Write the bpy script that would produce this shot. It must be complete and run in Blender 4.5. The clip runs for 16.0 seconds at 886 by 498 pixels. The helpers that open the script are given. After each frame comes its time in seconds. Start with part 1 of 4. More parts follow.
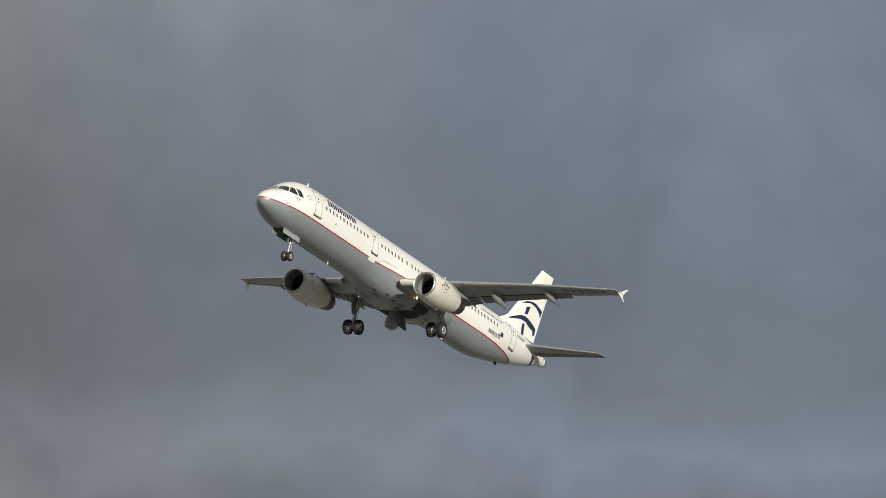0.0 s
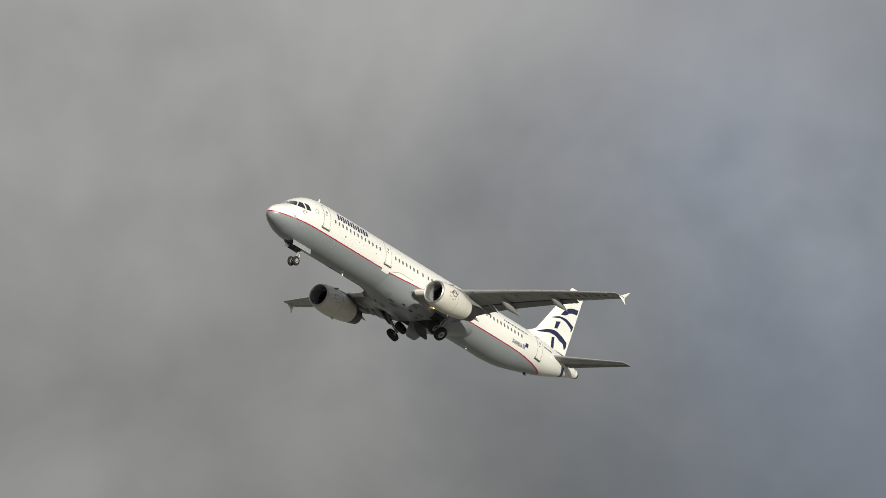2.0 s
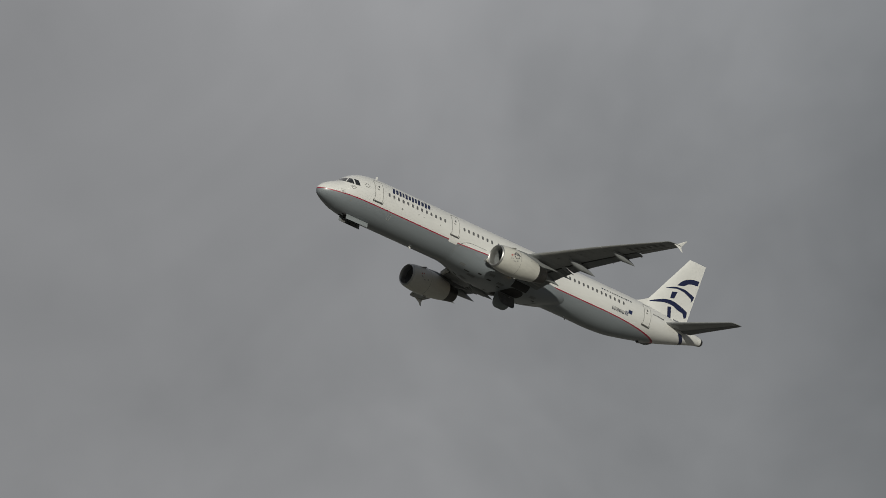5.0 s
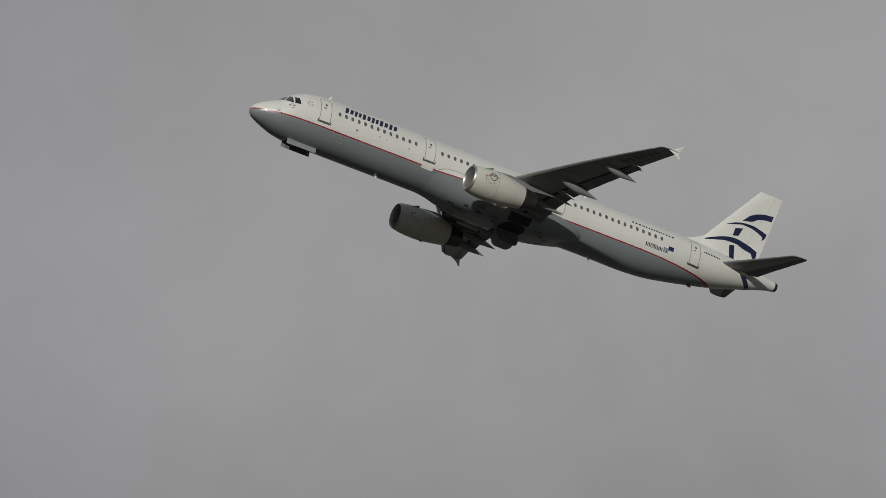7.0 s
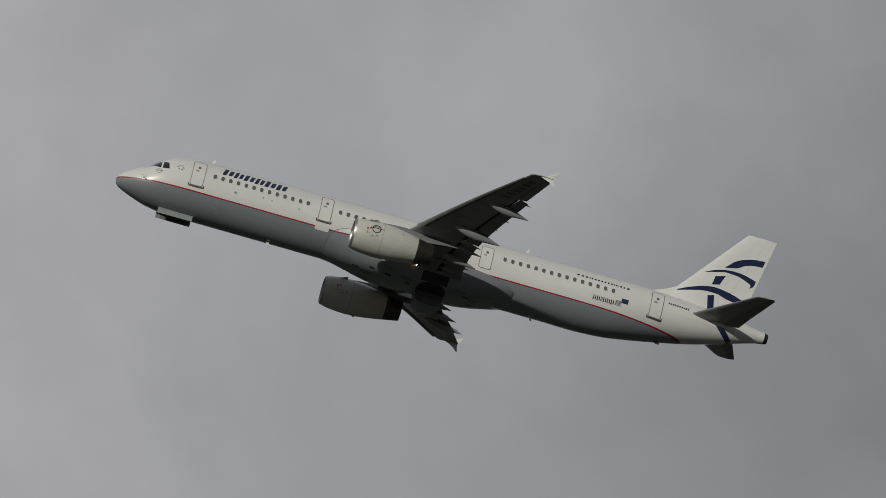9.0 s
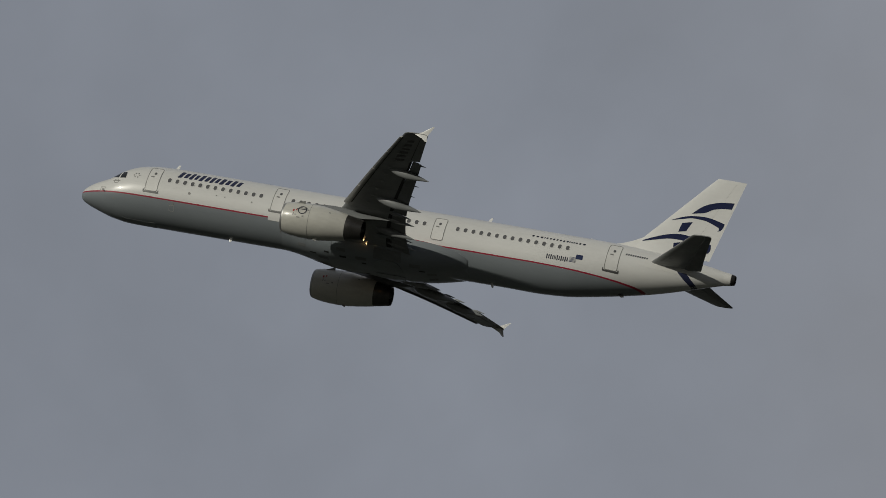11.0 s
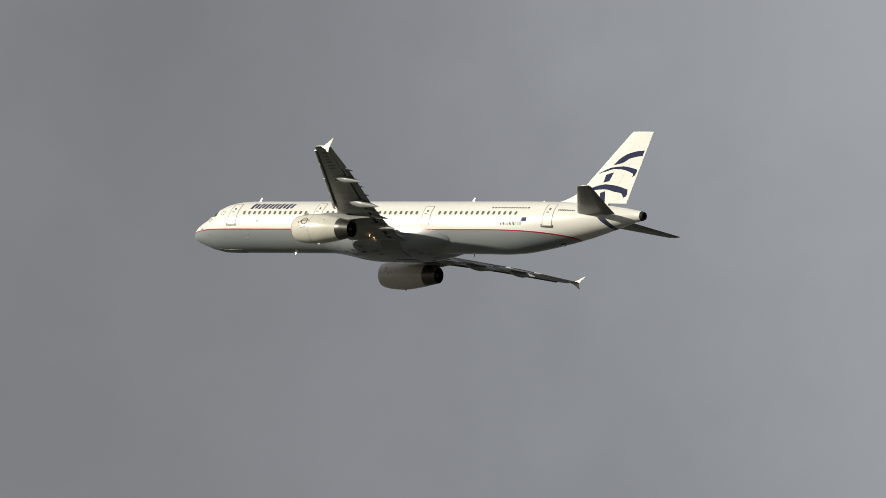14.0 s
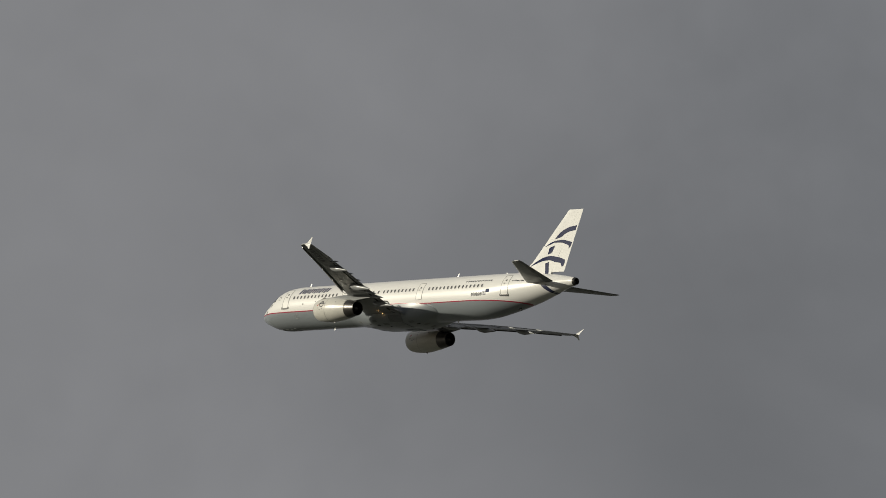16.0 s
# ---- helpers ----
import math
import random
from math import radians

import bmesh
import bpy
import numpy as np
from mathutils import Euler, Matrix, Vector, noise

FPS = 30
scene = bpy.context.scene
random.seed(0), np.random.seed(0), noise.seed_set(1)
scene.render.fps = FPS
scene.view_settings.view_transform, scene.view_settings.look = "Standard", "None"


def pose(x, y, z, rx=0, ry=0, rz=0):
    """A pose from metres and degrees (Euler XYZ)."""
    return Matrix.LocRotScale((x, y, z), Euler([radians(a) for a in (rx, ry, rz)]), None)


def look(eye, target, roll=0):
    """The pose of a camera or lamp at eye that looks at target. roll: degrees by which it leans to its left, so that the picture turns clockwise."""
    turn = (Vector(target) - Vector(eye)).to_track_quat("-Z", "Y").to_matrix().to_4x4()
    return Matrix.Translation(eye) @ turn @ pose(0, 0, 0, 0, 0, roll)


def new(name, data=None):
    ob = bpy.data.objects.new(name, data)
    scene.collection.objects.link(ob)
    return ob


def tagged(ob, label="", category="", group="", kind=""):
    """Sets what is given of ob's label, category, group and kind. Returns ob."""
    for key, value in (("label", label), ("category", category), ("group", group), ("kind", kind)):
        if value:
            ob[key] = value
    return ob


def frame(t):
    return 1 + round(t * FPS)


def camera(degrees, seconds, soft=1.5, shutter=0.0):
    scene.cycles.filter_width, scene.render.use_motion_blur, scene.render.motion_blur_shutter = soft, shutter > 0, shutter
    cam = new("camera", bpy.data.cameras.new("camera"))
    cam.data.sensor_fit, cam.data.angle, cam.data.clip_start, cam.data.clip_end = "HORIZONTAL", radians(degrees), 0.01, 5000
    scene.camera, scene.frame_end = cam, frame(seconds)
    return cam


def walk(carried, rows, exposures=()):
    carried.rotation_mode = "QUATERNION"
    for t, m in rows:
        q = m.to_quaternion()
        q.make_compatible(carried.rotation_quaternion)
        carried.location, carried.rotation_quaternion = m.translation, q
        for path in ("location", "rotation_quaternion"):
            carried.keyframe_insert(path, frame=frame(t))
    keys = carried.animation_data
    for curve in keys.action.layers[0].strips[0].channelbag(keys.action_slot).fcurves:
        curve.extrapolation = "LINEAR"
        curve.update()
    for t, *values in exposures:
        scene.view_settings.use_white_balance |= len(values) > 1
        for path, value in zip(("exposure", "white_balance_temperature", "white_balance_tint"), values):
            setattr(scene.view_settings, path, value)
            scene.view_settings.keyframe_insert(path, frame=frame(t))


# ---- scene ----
cam = camera(7.5, 16.0, soft=0.86)
EYE = (0.0, 0.0, 1.7)
# seconds, yaw to the left of +y, pitch up, roll (degrees): a spotter who pans by hand
PAN = [
    (0, -59.721, 4.065, 1.76),
    (0.5, -58.256, 4.518, 2.21),
    (1, -57.312, 4.913, 2.01),
    (1.5, -55.946, 5.571, 1.65),
    (2, -54.297, 6.363, 1.31),
    (2.5, -52.397, 6.826, 1.16),
    (3, -50.420, 7.305, 1.02),
    (3.5, -48.516, 7.953, 0.65),
    (3.7, -47.859, 8.202, 0.44),
    (5.8, -35.996, 11.630, -0.50),
    (6, -34.839, 11.975, -0.40),
    (6.5, -31.820, 12.856, -0.33),
    (7, -27.657, 13.861, -0.56),
    (7.5, -23.720, 15.075, -0.32),
    (8, -19.533, 16.334, -0.37),
    (8.5, -15.284, 17.482, -0.26),
    (9, -10.662, 18.800, -0.33),
    (9.5, -5.653, 19.887, -0.29),
    (10, -0.359, 20.686, -0.29),
    (10.2, 1.428, 20.885, -0.18),
    (12.3, 22.524, 22.359, 0.81),
    (12.5, 24.138, 22.316, 0.82),
    (13, 28.126, 22.418, 0.67),
    (13.5, 32.455, 22.245, 0.57),
    (14, 36.405, 21.581, 0.01),
    (14.5, 39.502, 21.831, -0.49),
    (15, 43.138, 21.519, -0.65),
    (15.5, 46.139, 21.151, -0.46),
    (16, 48.704, 20.832, -0.03),
]


def aim(yaw, pitch, roll):
    a, b = radians(yaw), radians(pitch)
    far = Vector((-math.sin(a) * math.cos(b), math.cos(a) * math.cos(b), math.sin(b))) * 100
    return look(EYE, Vector(EYE) + far, roll)


walk(cam, [(t, aim(y, p, r)) for t, y, p, r in PAN],
     exposures=[(0.0, 0.68, 6750, 10), (0.7, 0.69, 6750, 10), (1.5, 0.80, 6750, 10), (2.5, 0.60, 6650, 10), (3.5, 0.18, 6500, 10), (6.0, -0.38, 6450, 10), (7.0, -0.42, 6380, 10), (8.0, -0.52, 6380, 10), (9.0, -0.56, 6380, 10), (10.2, -0.74, 6500, 10),
                (12.3, -0.54, 6500, 10), (13.0, -0.10, 6650, 10), (13.6, 0.44, 6900, 10), (14.2, 0.76, 7050, 10), (15.1, 0.80, 7100, 10), (15.6, 0.40, 7050, 10), (16.0, 0.30, 7000, 10)])

# ---- world: broken grey cloud with the low sun behind the spotter ----
SUN_DIR = Vector((-0.521, -0.790, 0.322)).normalized()
sun_data = bpy.data.lights.new("sun", "SUN")
sun_data.energy, sun_data.angle, sun_data.color = 3.0, radians(0.6), (1.0, 0.972, 0.848)
sun = new("sun", sun_data)
sun.matrix_world = look(SUN_DIR * 900, (0, 0, 0))

world = bpy.data.worlds.new("overcast")
scene.world = world
world.use_nodes = True
wn, wl = world.node_tree.nodes, world.node_tree.links
wn.clear()


def wnode(kind, **kw):
    n = wn.new(kind)
    for k, v in kw.items():
        if k == "op":
            n.operation = v
        elif k == "typ":
            n.sky_type = v
        elif k == "blend":
            n.data_type, n.blend_type = "RGBA", v
    return n


def srgb(r, g, b, stops=0.0):
    f = lambda c: (c / 255 / 12.92 if c < 10.3 else ((c / 255 + 0.055) / 1.055) ** 2.4)
    k = 2.0 ** -stops
    return (f(r) * k, f(g) * k, f(b) * k, 1.0)


def wmath(op, a, b=None, c=None):
    n = wnode("ShaderNodeMath", op=op)
    for i, v in enumerate((a, b, c)):
        if v is None:
            continue
        if isinstance(v, (int, float)):
            n.inputs[i].default_value = v
        else:
            wl.new(v, n.inputs[i])
    return n.outputs[0]


coord = wnode("ShaderNodeTexCoord")
sep = wnode("ShaderNodeSeparateXYZ")
wl.new(coord.outputs["Generated"], sep.inputs[0])
azimuth = wmath("ARCTAN2", wmath("MULTIPLY", sep.outputs[0], -1.0), sep.outputs[1])
height = wmath("ARCSINE", sep.outputs[2])


def cloud_noise(scale, detail, rough, distort, stretch=(1, 1, 1)):
    m = wnode("ShaderNodeMapping")
    m.inputs["Scale"].default_value = stretch
    wl.new(coord.outputs["Generated"], m.inputs[0])
    n = wnode("ShaderNodeTexNoise")
    wl.new(m.outputs[0], n.inputs["Vector"])
    n.inputs["Scale"].default_value, n.inputs["Detail"].default_value = scale, detail
    n.inputs["Roughness"].default_value, n.inputs["Distortion"].default_value = rough, distort
    return n.outputs[0]


BANK = 2.45
big = cloud_noise(17.0, 4.0, 0.5, 0.5)
mid = cloud_noise(40.0, 3.0, 0.5, 0.3, (1, 1, 1.2))
fine = cloud_noise(110.0, 3.0, 0.5, 0.2)
# the cloud deck from its end behind the take-off to the end ahead of it; the noise makes the edges of the tones drift
drift = wmath("ADD", azimuth, wmath("MULTIPLY", wmath("SUBTRACT", big, 0.5), 0.05))
drift = wmath("ADD", drift, wmath("MULTIPLY", wmath("SUBTRACT", mid, 0.5), 0.025))
drift = wmath("ADD", drift, wmath("MULTIPLY", wmath("SUBTRACT", height, 0.25), 0.04))
place = wmath("DIVIDE", wmath("ADD", drift, radians(75)), radians(150))
deck = wnode("ShaderNodeValToRGB")
wl.new(place, deck.inputs[0])
TONES = [(-70, (98, 110, 127), 0.72), (-61, (109, 120, 136), 0.63), (-57.5, (119, 126, 139), 0.70), (-55.3, (130, 132, 136), 0.86), (-53.3, (142, 142, 143), 0.78),
         (-51, (142, 142, 143), 0.5), (-48, (132, 134, 136), 0.14), (-38, (141, 141, 142), -0.36), (-28, (152, 150, 149), -0.4),
         (-20, (135, 135, 137), -0.4), (-10, (155, 155, 156), -0.54), (-5, (166, 164, 165), -0.62), (0, (147, 148, 152), -0.72), (9, (130, 135, 144), -0.72),
         (24, (126, 131, 141), -0.55), (31, (128, 133, 141), 0.10), (35.5, (130, 135, 143), 0.62), (40, (128, 132, 140), 0.76), (44, (122, 126, 133), 0.43), (52, (126, 129, 135), 0.30)]


def lift(deg):
    """How much paler the deck is at that height over the horizon."""
    t = min(1.0, max(0.0, (deg - 9.5) / 5.0))
    return 0.17 * (2 * t * t * (3 - 2 * t) - 1)


ramp = deck.color_ramp
ramp.interpolation = "EASE"
for i, (deg, rgb, stops) in enumerate(TONES):
    pos = (deg + 75) / 150
    el = ramp.elements[i] if i < 2 else ramp.elements.new(pos)
    usual = np.interp(deg, (-60, -48, -36, -28, 0, 48), (4, 8, 11.6, 14, 21, 21))
    el.position, el.color = pos, srgb(*rgb, stops + math.log2(1 + lift(usual)))
# the deck is torn into larger lumps over the take-off end, and smoother ahead
torn = wnode("ShaderNodeMapRange")
torn.interpolation_type = "SMOOTHSTEP"
for k, v in (("From Min", radians(-52)), ("From Max", radians(-34)), ("To Min", 0.9), ("To Max", 0.5)):
    torn.inputs[k].default_value = v
wl.new(azimuth, torn.inputs["Value"])
lumps = wmath("ADD", wmath("MULTIPLY", wmath("SUBTRACT", big, 0.5), 0.75), wmath("MULTIPLY", wmath("SUBTRACT", mid, 0.5), 0.28))
lumps = wmath("ADD", wmath("MULTIPLY", lumps, torn.outputs[0]), wmath("MULTIPLY", wmath("SUBTRACT", fine, 0.5), 0.08))
paler = wnode("ShaderNodeMapRange")
paler.interpolation_type = "SMOOTHSTEP"
for k, v in (("From Min", radians(9.5)), ("From Max", radians(14.5)), ("To Min", -0.17), ("To Max", 0.17)):
    paler.inputs[k].default_value = v
wl.new(height, paler.inputs["Value"])
lumps = wmath("ADD", lumps, paler.outputs[0])
# a paler ragged bank low over the horizon
low = wmath("SUBTRACT", 1.0, wmath("ABSOLUTE", wmath("DIVIDE", wmath("SUBTRACT", wmath("ADD", height, wmath("MULTIPLY", wmath("SUBTRACT", mid, 0.5), 0.035)), radians(BANK)), radians(0.6))))
lumps = wmath("ADD", lumps, wmath("MULTIPLY", wmath("MAXIMUM", low, 0.0), 0.26))
lumps = wmath("ADD", lumps, 1.0)
BANKS = [  # bearing, height, breadth in degrees, stops paler or darker
    (-62.5, 2.7, 1.5, -0.19), (-61.1, 5.9, 1.5, 0.3), (-58.8, 5.6, 1.5, -0.14), (-57.1, 7.8, 1.5, 0.53), (-56.9, 2.7, 2.2, -0.46), (-55.4, 4.5, 1.5, -0.21),
    (-55.2, 8.2, 1.5, 0.36), (-51.5, 4.9, 1.5, -0.32), (-51.4, 9.3, 1.5, 0.15), (-45.7, 9.3, 1.5, -0.29), (-37.7, 12, 1.5, -0.39), (-33.9, 13.4, 1.5, 0.38),
    (-24.8, 12.4, 2.2, 0.22), (-20.5, 14.9, 1.5, 0.12), (-16.6, 14.9, 1.5, -0.14), (-13.6, 17.4, 2.2, -0.29), (-11.7, 20.2, 1.5, 0.28), (2.6, 19.3, 1.5, -0.27),
    (23.1, 22.3, 2.2, -0.26), (27.2, 22.3, 1.5, 0.11), (29.4, 22.2, 1.5, -0.16), (33.5, 23.6, 2.2, 0.26), (38.5, 23.2, 1.5, -0.1), (44.2, 22.9, 1.5, 0.09),
    (46.1, 20.1, 1.5, -0.35),
]
# single banks of cloud, with edges frayed by the noise
fray = wnode("ShaderNodeCombineXYZ")
for k, tone in enumerate((big, mid, fine)):
    wl.new(wmath("MULTIPLY", wmath("SUBTRACT", tone, 0.5), (0.030, 0.030, 0.014)[k]), fray.inputs[k])
ragged = wnode("ShaderNodeVectorMath", op="ADD")
wl.new(coord.outputs["Generated"], ragged.inputs[0])
wl.new(fray.outputs[0], ragged.inputs[1])
unit = wnode("ShaderNodeVectorMath", op="NORMALIZE")
wl.new(ragged.outputs[0], unit.inputs[0])
heap = 0.0
for deg, up, wide, stops in BANKS:
    a, b, k = radians(deg), radians(up), radians(wide) ** -2
    near = wnode("ShaderNodeVectorMath", op="DOT_PRODUCT")
    wl.new(unit.outputs[0], near.inputs[0])
    near.inputs[1].default_value = (-math.sin(a) * math.cos(b), math.cos(a) * math.cos(b), math.sin(b))
    heap = wmath("MULTIPLY_ADD", wmath("EXPONENT", wmath("MULTIPLY_ADD", near.outputs["Value"], k, -k)), stops, heap)
lumps = wmath("MULTIPLY", lumps, wmath("POWER", 2.0, heap))
tint = wnode("ShaderNodeMix", blend="MULTIPLY")
tint.inputs["Factor"].default_value = 1.0
# over the take-off end the blue of the distance gives way to plain grey higher up
def span(value, a, b):
    n = wnode("ShaderNodeMapRange")
    n.interpolation_type = "SMOOTHSTEP"
    n.inputs["From Min"].default_value, n.inputs["From Max"].default_value = radians(a), radians(b)
    wl.new(value, n.inputs["Value"])
    return n.outputs[0]


grey = wnode("ShaderNodeRGBToBW")
wl.new(deck.outputs[0], grey.inputs[0])
plain = wnode("ShaderNodeMix", blend="MIX")
wl.new(wmath("MULTIPLY", wmath("MULTIPLY", span(wmath("ADD", height, wmath("MULTIPLY", wmath("SUBTRACT", big, 0.5), 0.06)), 5.5, 8.5), span(azimuth, -48.0, -53.0)), 0.6), plain.inputs["Factor"])
wl.new(deck.outputs[0], plain.inputs["A"])
wl.new(grey.outputs[0], plain.inputs["B"])
wl.new(plain.outputs["Result"], tint.inputs["A"])
wl.new(lumps, tint.inputs["B"])
sky = wnode("ShaderNodeTexSky", typ="NISHITA")
sky.sun_disc = False
sky.sun_elevation = math.asin(SUN_DIR.z)
sky.sun_rotation = math.atan2(SUN_DIR.x, SUN_DIR.y)
back_sky = wnode("ShaderNodeBackground")
back_sky.inputs[1].default_value = 0.06
wl.new(sky.outputs[0], back_sky.inputs[0])
back_cloud = wnode("ShaderNodeBackground")
back_cloud.inputs[1].default_value = 1.0
wl.new(tint.outputs["Result"], back_cloud.inputs[0])
cover = wnode("ShaderNodeMixShader")
cover.inputs[0].default_value = 0.96
wl.new(back_sky.outputs[0], cover.inputs[1])
wl.new(back_cloud.outputs[0], cover.inputs[2])
out = wnode("ShaderNodeOutputWorld")
wl.new(cover.outputs[0], out.inputs[0])


# ---- materials ----
def shader(name, color, rough=0.5, metal=0.0, coat=0.0, grime=0.0, grime_scale=0.6, streak=(1, 1, 1), bump=0.0, spec=0.5, spread=0.16):
    """Principled surface whose tone varies at two scales (metres), with optional relief."""
    m = bpy.data.materials.new(name)
    m.use_nodes = True
    n, l = m.node_tree.nodes, m.node_tree.links
    b = n["Principled BSDF"]
    b.inputs["Roughness"].default_value, b.inputs["Metallic"].default_value = rough, metal
    b.inputs["Coat Weight"].default_value, b.inputs["Coat Roughness"].default_value = coat, 0.07
    b.inputs["Specular IOR Level"].default_value = spec
    tc = n.new("ShaderNodeTexCoord")
    mp = n.new("ShaderNodeMapping")
    mp.inputs["Scale"].default_value = streak
    l.new(tc.outputs["Object"], mp.inputs[0])
    base = n.new("ShaderNodeRGB")
    base.outputs[0].default_value = (*color, 1)
    col = base.outputs[0]
    for k, (s, amt) in enumerate(((grime_scale, grime), (grime_scale * 7, grime * 0.6))):
        t = n.new("ShaderNodeTexNoise")
        t.inputs["Scale"].default_value, t.inputs["Detail"].default_value = s, 4
        l.new(mp.outputs[0], t.inputs["Vector"])
        r = n.new("ShaderNodeMapRange")
        r.inputs["From Min"].default_value, r.inputs["From Max"].default_value = 0.35, 0.75
        r.inputs["To Min"].default_value, r.inputs["To Max"].default_value = 1.0, 1.0 - amt
        l.new(t.outputs[0], r.inputs["Value"])
        x = n.new("ShaderNodeMix")
        x.data_type, x.blend_type = "RGBA", "MULTIPLY"
        x.inputs["Factor"].default_value = 1.0
        l.new(col, x.inputs["A"])
        l.new(r.outputs[0], x.inputs["B"])
        col = x.outputs["Result"]
        if k == 1:
            g = n.new("ShaderNodeMapRange")
            g.inputs["To Min"].default_value, g.inputs["To Max"].default_value = max(rough - spread * 0.4, 0.03), rough + spread * 0.6
            l.new(t.outputs[0], g.inputs["Value"])
            l.new(g.outputs[0], b.inputs["Roughness"])
            if bump:
                bp = n.new("ShaderNodeBump")
                bp.inputs["Strength"].default_value, bp.inputs["Distance"].default_value = bump, 0.02
                l.new(t.outputs[0], bp.inputs["Height"])
                l.new(bp.outputs[0], b.inputs["Normal"])
    l.new(col, b.inputs["Base Color"])
    return m


def livery(name):
    """White upper hull, a thin red line and a grey belly, parted along a line of the hull's own height."""
    m = shader(name, (0.76, 0.758, 0.742), 0.32, coat=0.35, grime=0.08, grime_scale=0.35, streak=(0.35, 1, 1))
    n, l = m.node_tree.nodes, m.node_tree.links
    b = n["Principled BSDF"]
    white = b.inputs["Base Color"].links[0].from_socket
    tc = n.new("ShaderNodeTexCoord")
    sp = n.new("ShaderNodeSeparateXYZ")
    l.new(tc.outputs["Object"], sp.inputs[0])

    def mth(op, a, c=None):
        q = n.new("ShaderNodeMath")
        q.operation = op
        for i, v in enumerate((a, c)):
            if isinstance(v, (int, float)):
                q.inputs[i].default_value = v
            elif v is not None:
                l.new(v, q.inputs[i])
        return q.outputs[0]
    # the line keeps one height, and droops towards the tail
    aft = mth("MAXIMUM", mth("SUBTRACT", sp.outputs[0], 31.0), 0.0)
    droop = mth("MULTIPLY", mth("MULTIPLY", aft, aft), STRIPE_DROOP)
    nose_up = mth("MULTIPLY", mth("POWER", mth("MAXIMUM", mth("DIVIDE", mth("SUBTRACT", 6.0, sp.outputs[0]), 6.0), 0.0), 2.0), 0.09)
    over = mth("SUBTRACT", sp.outputs[2], mth("ADD", mth("SUBTRACT", STRIPE_Z, droop), nose_up))

    def mix(fac, a, c):
        q = n.new("ShaderNodeMix")
        q.data_type = "RGBA"
        l.new(fac, q.inputs["Factor"])
        for s, v in (("A", a), ("B", c)):
            if isinstance(v, tuple):
                q.inputs[s].default_value = v
            else:
                l.new(v, q.inputs[s])
        return q.outputs["Result"]
    dirt = n.new("ShaderNodeTexNoise")
    dirt.inputs["Scale"].default_value, dirt.inputs["Detail"].default_value = 0.8, 5
    mp = n.new("ShaderNodeMapping")
    mp.inputs["Scale"].default_value = (0.25, 1.2, 1.2)
    l.new(tc.outputs["Object"], mp.inputs[0])
    l.new(mp.outputs[0], dirt.inputs["Vector"])
    grey = mix(dirt.outputs[0], (0.244, 0.269, 0.290, 1), (0.189, 0.210, 0.229, 1))
    col = mix(mth("GREATER_THAN", over, -0.065), grey, (0.32, 0.016, 0.042, 1))
    tail = mth("GREATER_THAN", sp.outputs[0], 39.6)
    col = mix(mth("MAXIMUM", mth("GREATER_THAN", over, 0.022), tail), col, white)
    # frames and stringers show as a faint quilting of the skin
    w1 = n.new("ShaderNodeTexWave")
    w1.wave_type, w1.bands_direction = "BANDS", "X"
    w1.inputs["Scale"].default_value, w1.inputs["Distortion"].default_value = 0.31, 0.4
    l.new(tc.outputs["Object"], w1.inputs["Vector"])
    bp = n.new("ShaderNodeBump")
    bp.inputs["Strength"].default_value, bp.inputs["Distance"].default_value = 0.05, 0.02
    l.new(w1.outputs[1], bp.inputs["Height"])
    l.new(bp.outputs[0], b.inputs["Normal"])
    l.new(col, b.inputs["Base Color"])
    return m


STRIPE_Z, STRIPE_DROOP = -0.98, 0.0035
M_HULL = livery("hull_paint")
M_WHITE = shader("white_paint", (0.76, 0.755, 0.735), 0.34, coat=0.28, grime=0.04, grime_scale=0.5)
M_FIN = shader("fin_paint", (0.76, 0.758, 0.742), 0.066, spec=0.3, spread=0.01, grime=0.05, grime_scale=0.5)
M_FIN_NAVY = shader("fin_navy_paint", (0.022, 0.028, 0.075), 0.066, spec=0.3, spread=0.01, grime=0.1, grime_scale=1.2)
M_COWL = shader("cowl_paint", (0.62, 0.61, 0.56), 0.30, coat=0.4, grime=0.16, grime_scale=0.8, streak=(0.4, 1, 1))
M_FAIRING = shader("belly_paint", (0.27, 0.295, 0.31), 0.42, coat=0.1, grime=0.22, grime_scale=0.5, streak=(0.3, 1, 1))
M_WING = shader("wing_grey", (0.28, 0.29, 0.295), 0.40, spec=0.5, coat=0.15, grime=0.22, grime_scale=0.6, streak=(0.4, 1, 1))
M_FLAP = shader("flap_grey", (0.22, 0.23, 0.235), 0.6, spec=0.3, grime=0.25, grime_scale=0.9, streak=(0.4, 1, 1))
M_SLAT = shader("slat_bare_metal", (0.38, 0.38, 0.375), 0.46, metal=0.45, grime=0.18, grime_scale=0.9, streak=(0.4, 1, 1))
M_TRACK = shader("track_fairing_grey", (0.255, 0.265, 0.27), 0.36, spec=0.5, coat=0.2, grime=0.18, grime_scale=1.0, streak=(0.4, 1, 1))
M_DOOR_LINING = shader("gear_door_lining", (0.17, 0.17, 0.17), 0.7, spec=0.3, grime=0.35, grime_scale=1.2)
# near-black: shade of recesses put into the colour; also the skid's own black
M_DARK = shader("recess_shade_and_skid_black", (0.035, 0.035, 0.035), 0.8, grime=0.3, grime_scale=1.5)
M_LIP = shader("bare_aluminium_lip", (0.50, 0.50, 0.49), 0.44, metal=0.85, grime=0.12, grime_scale=1.5)
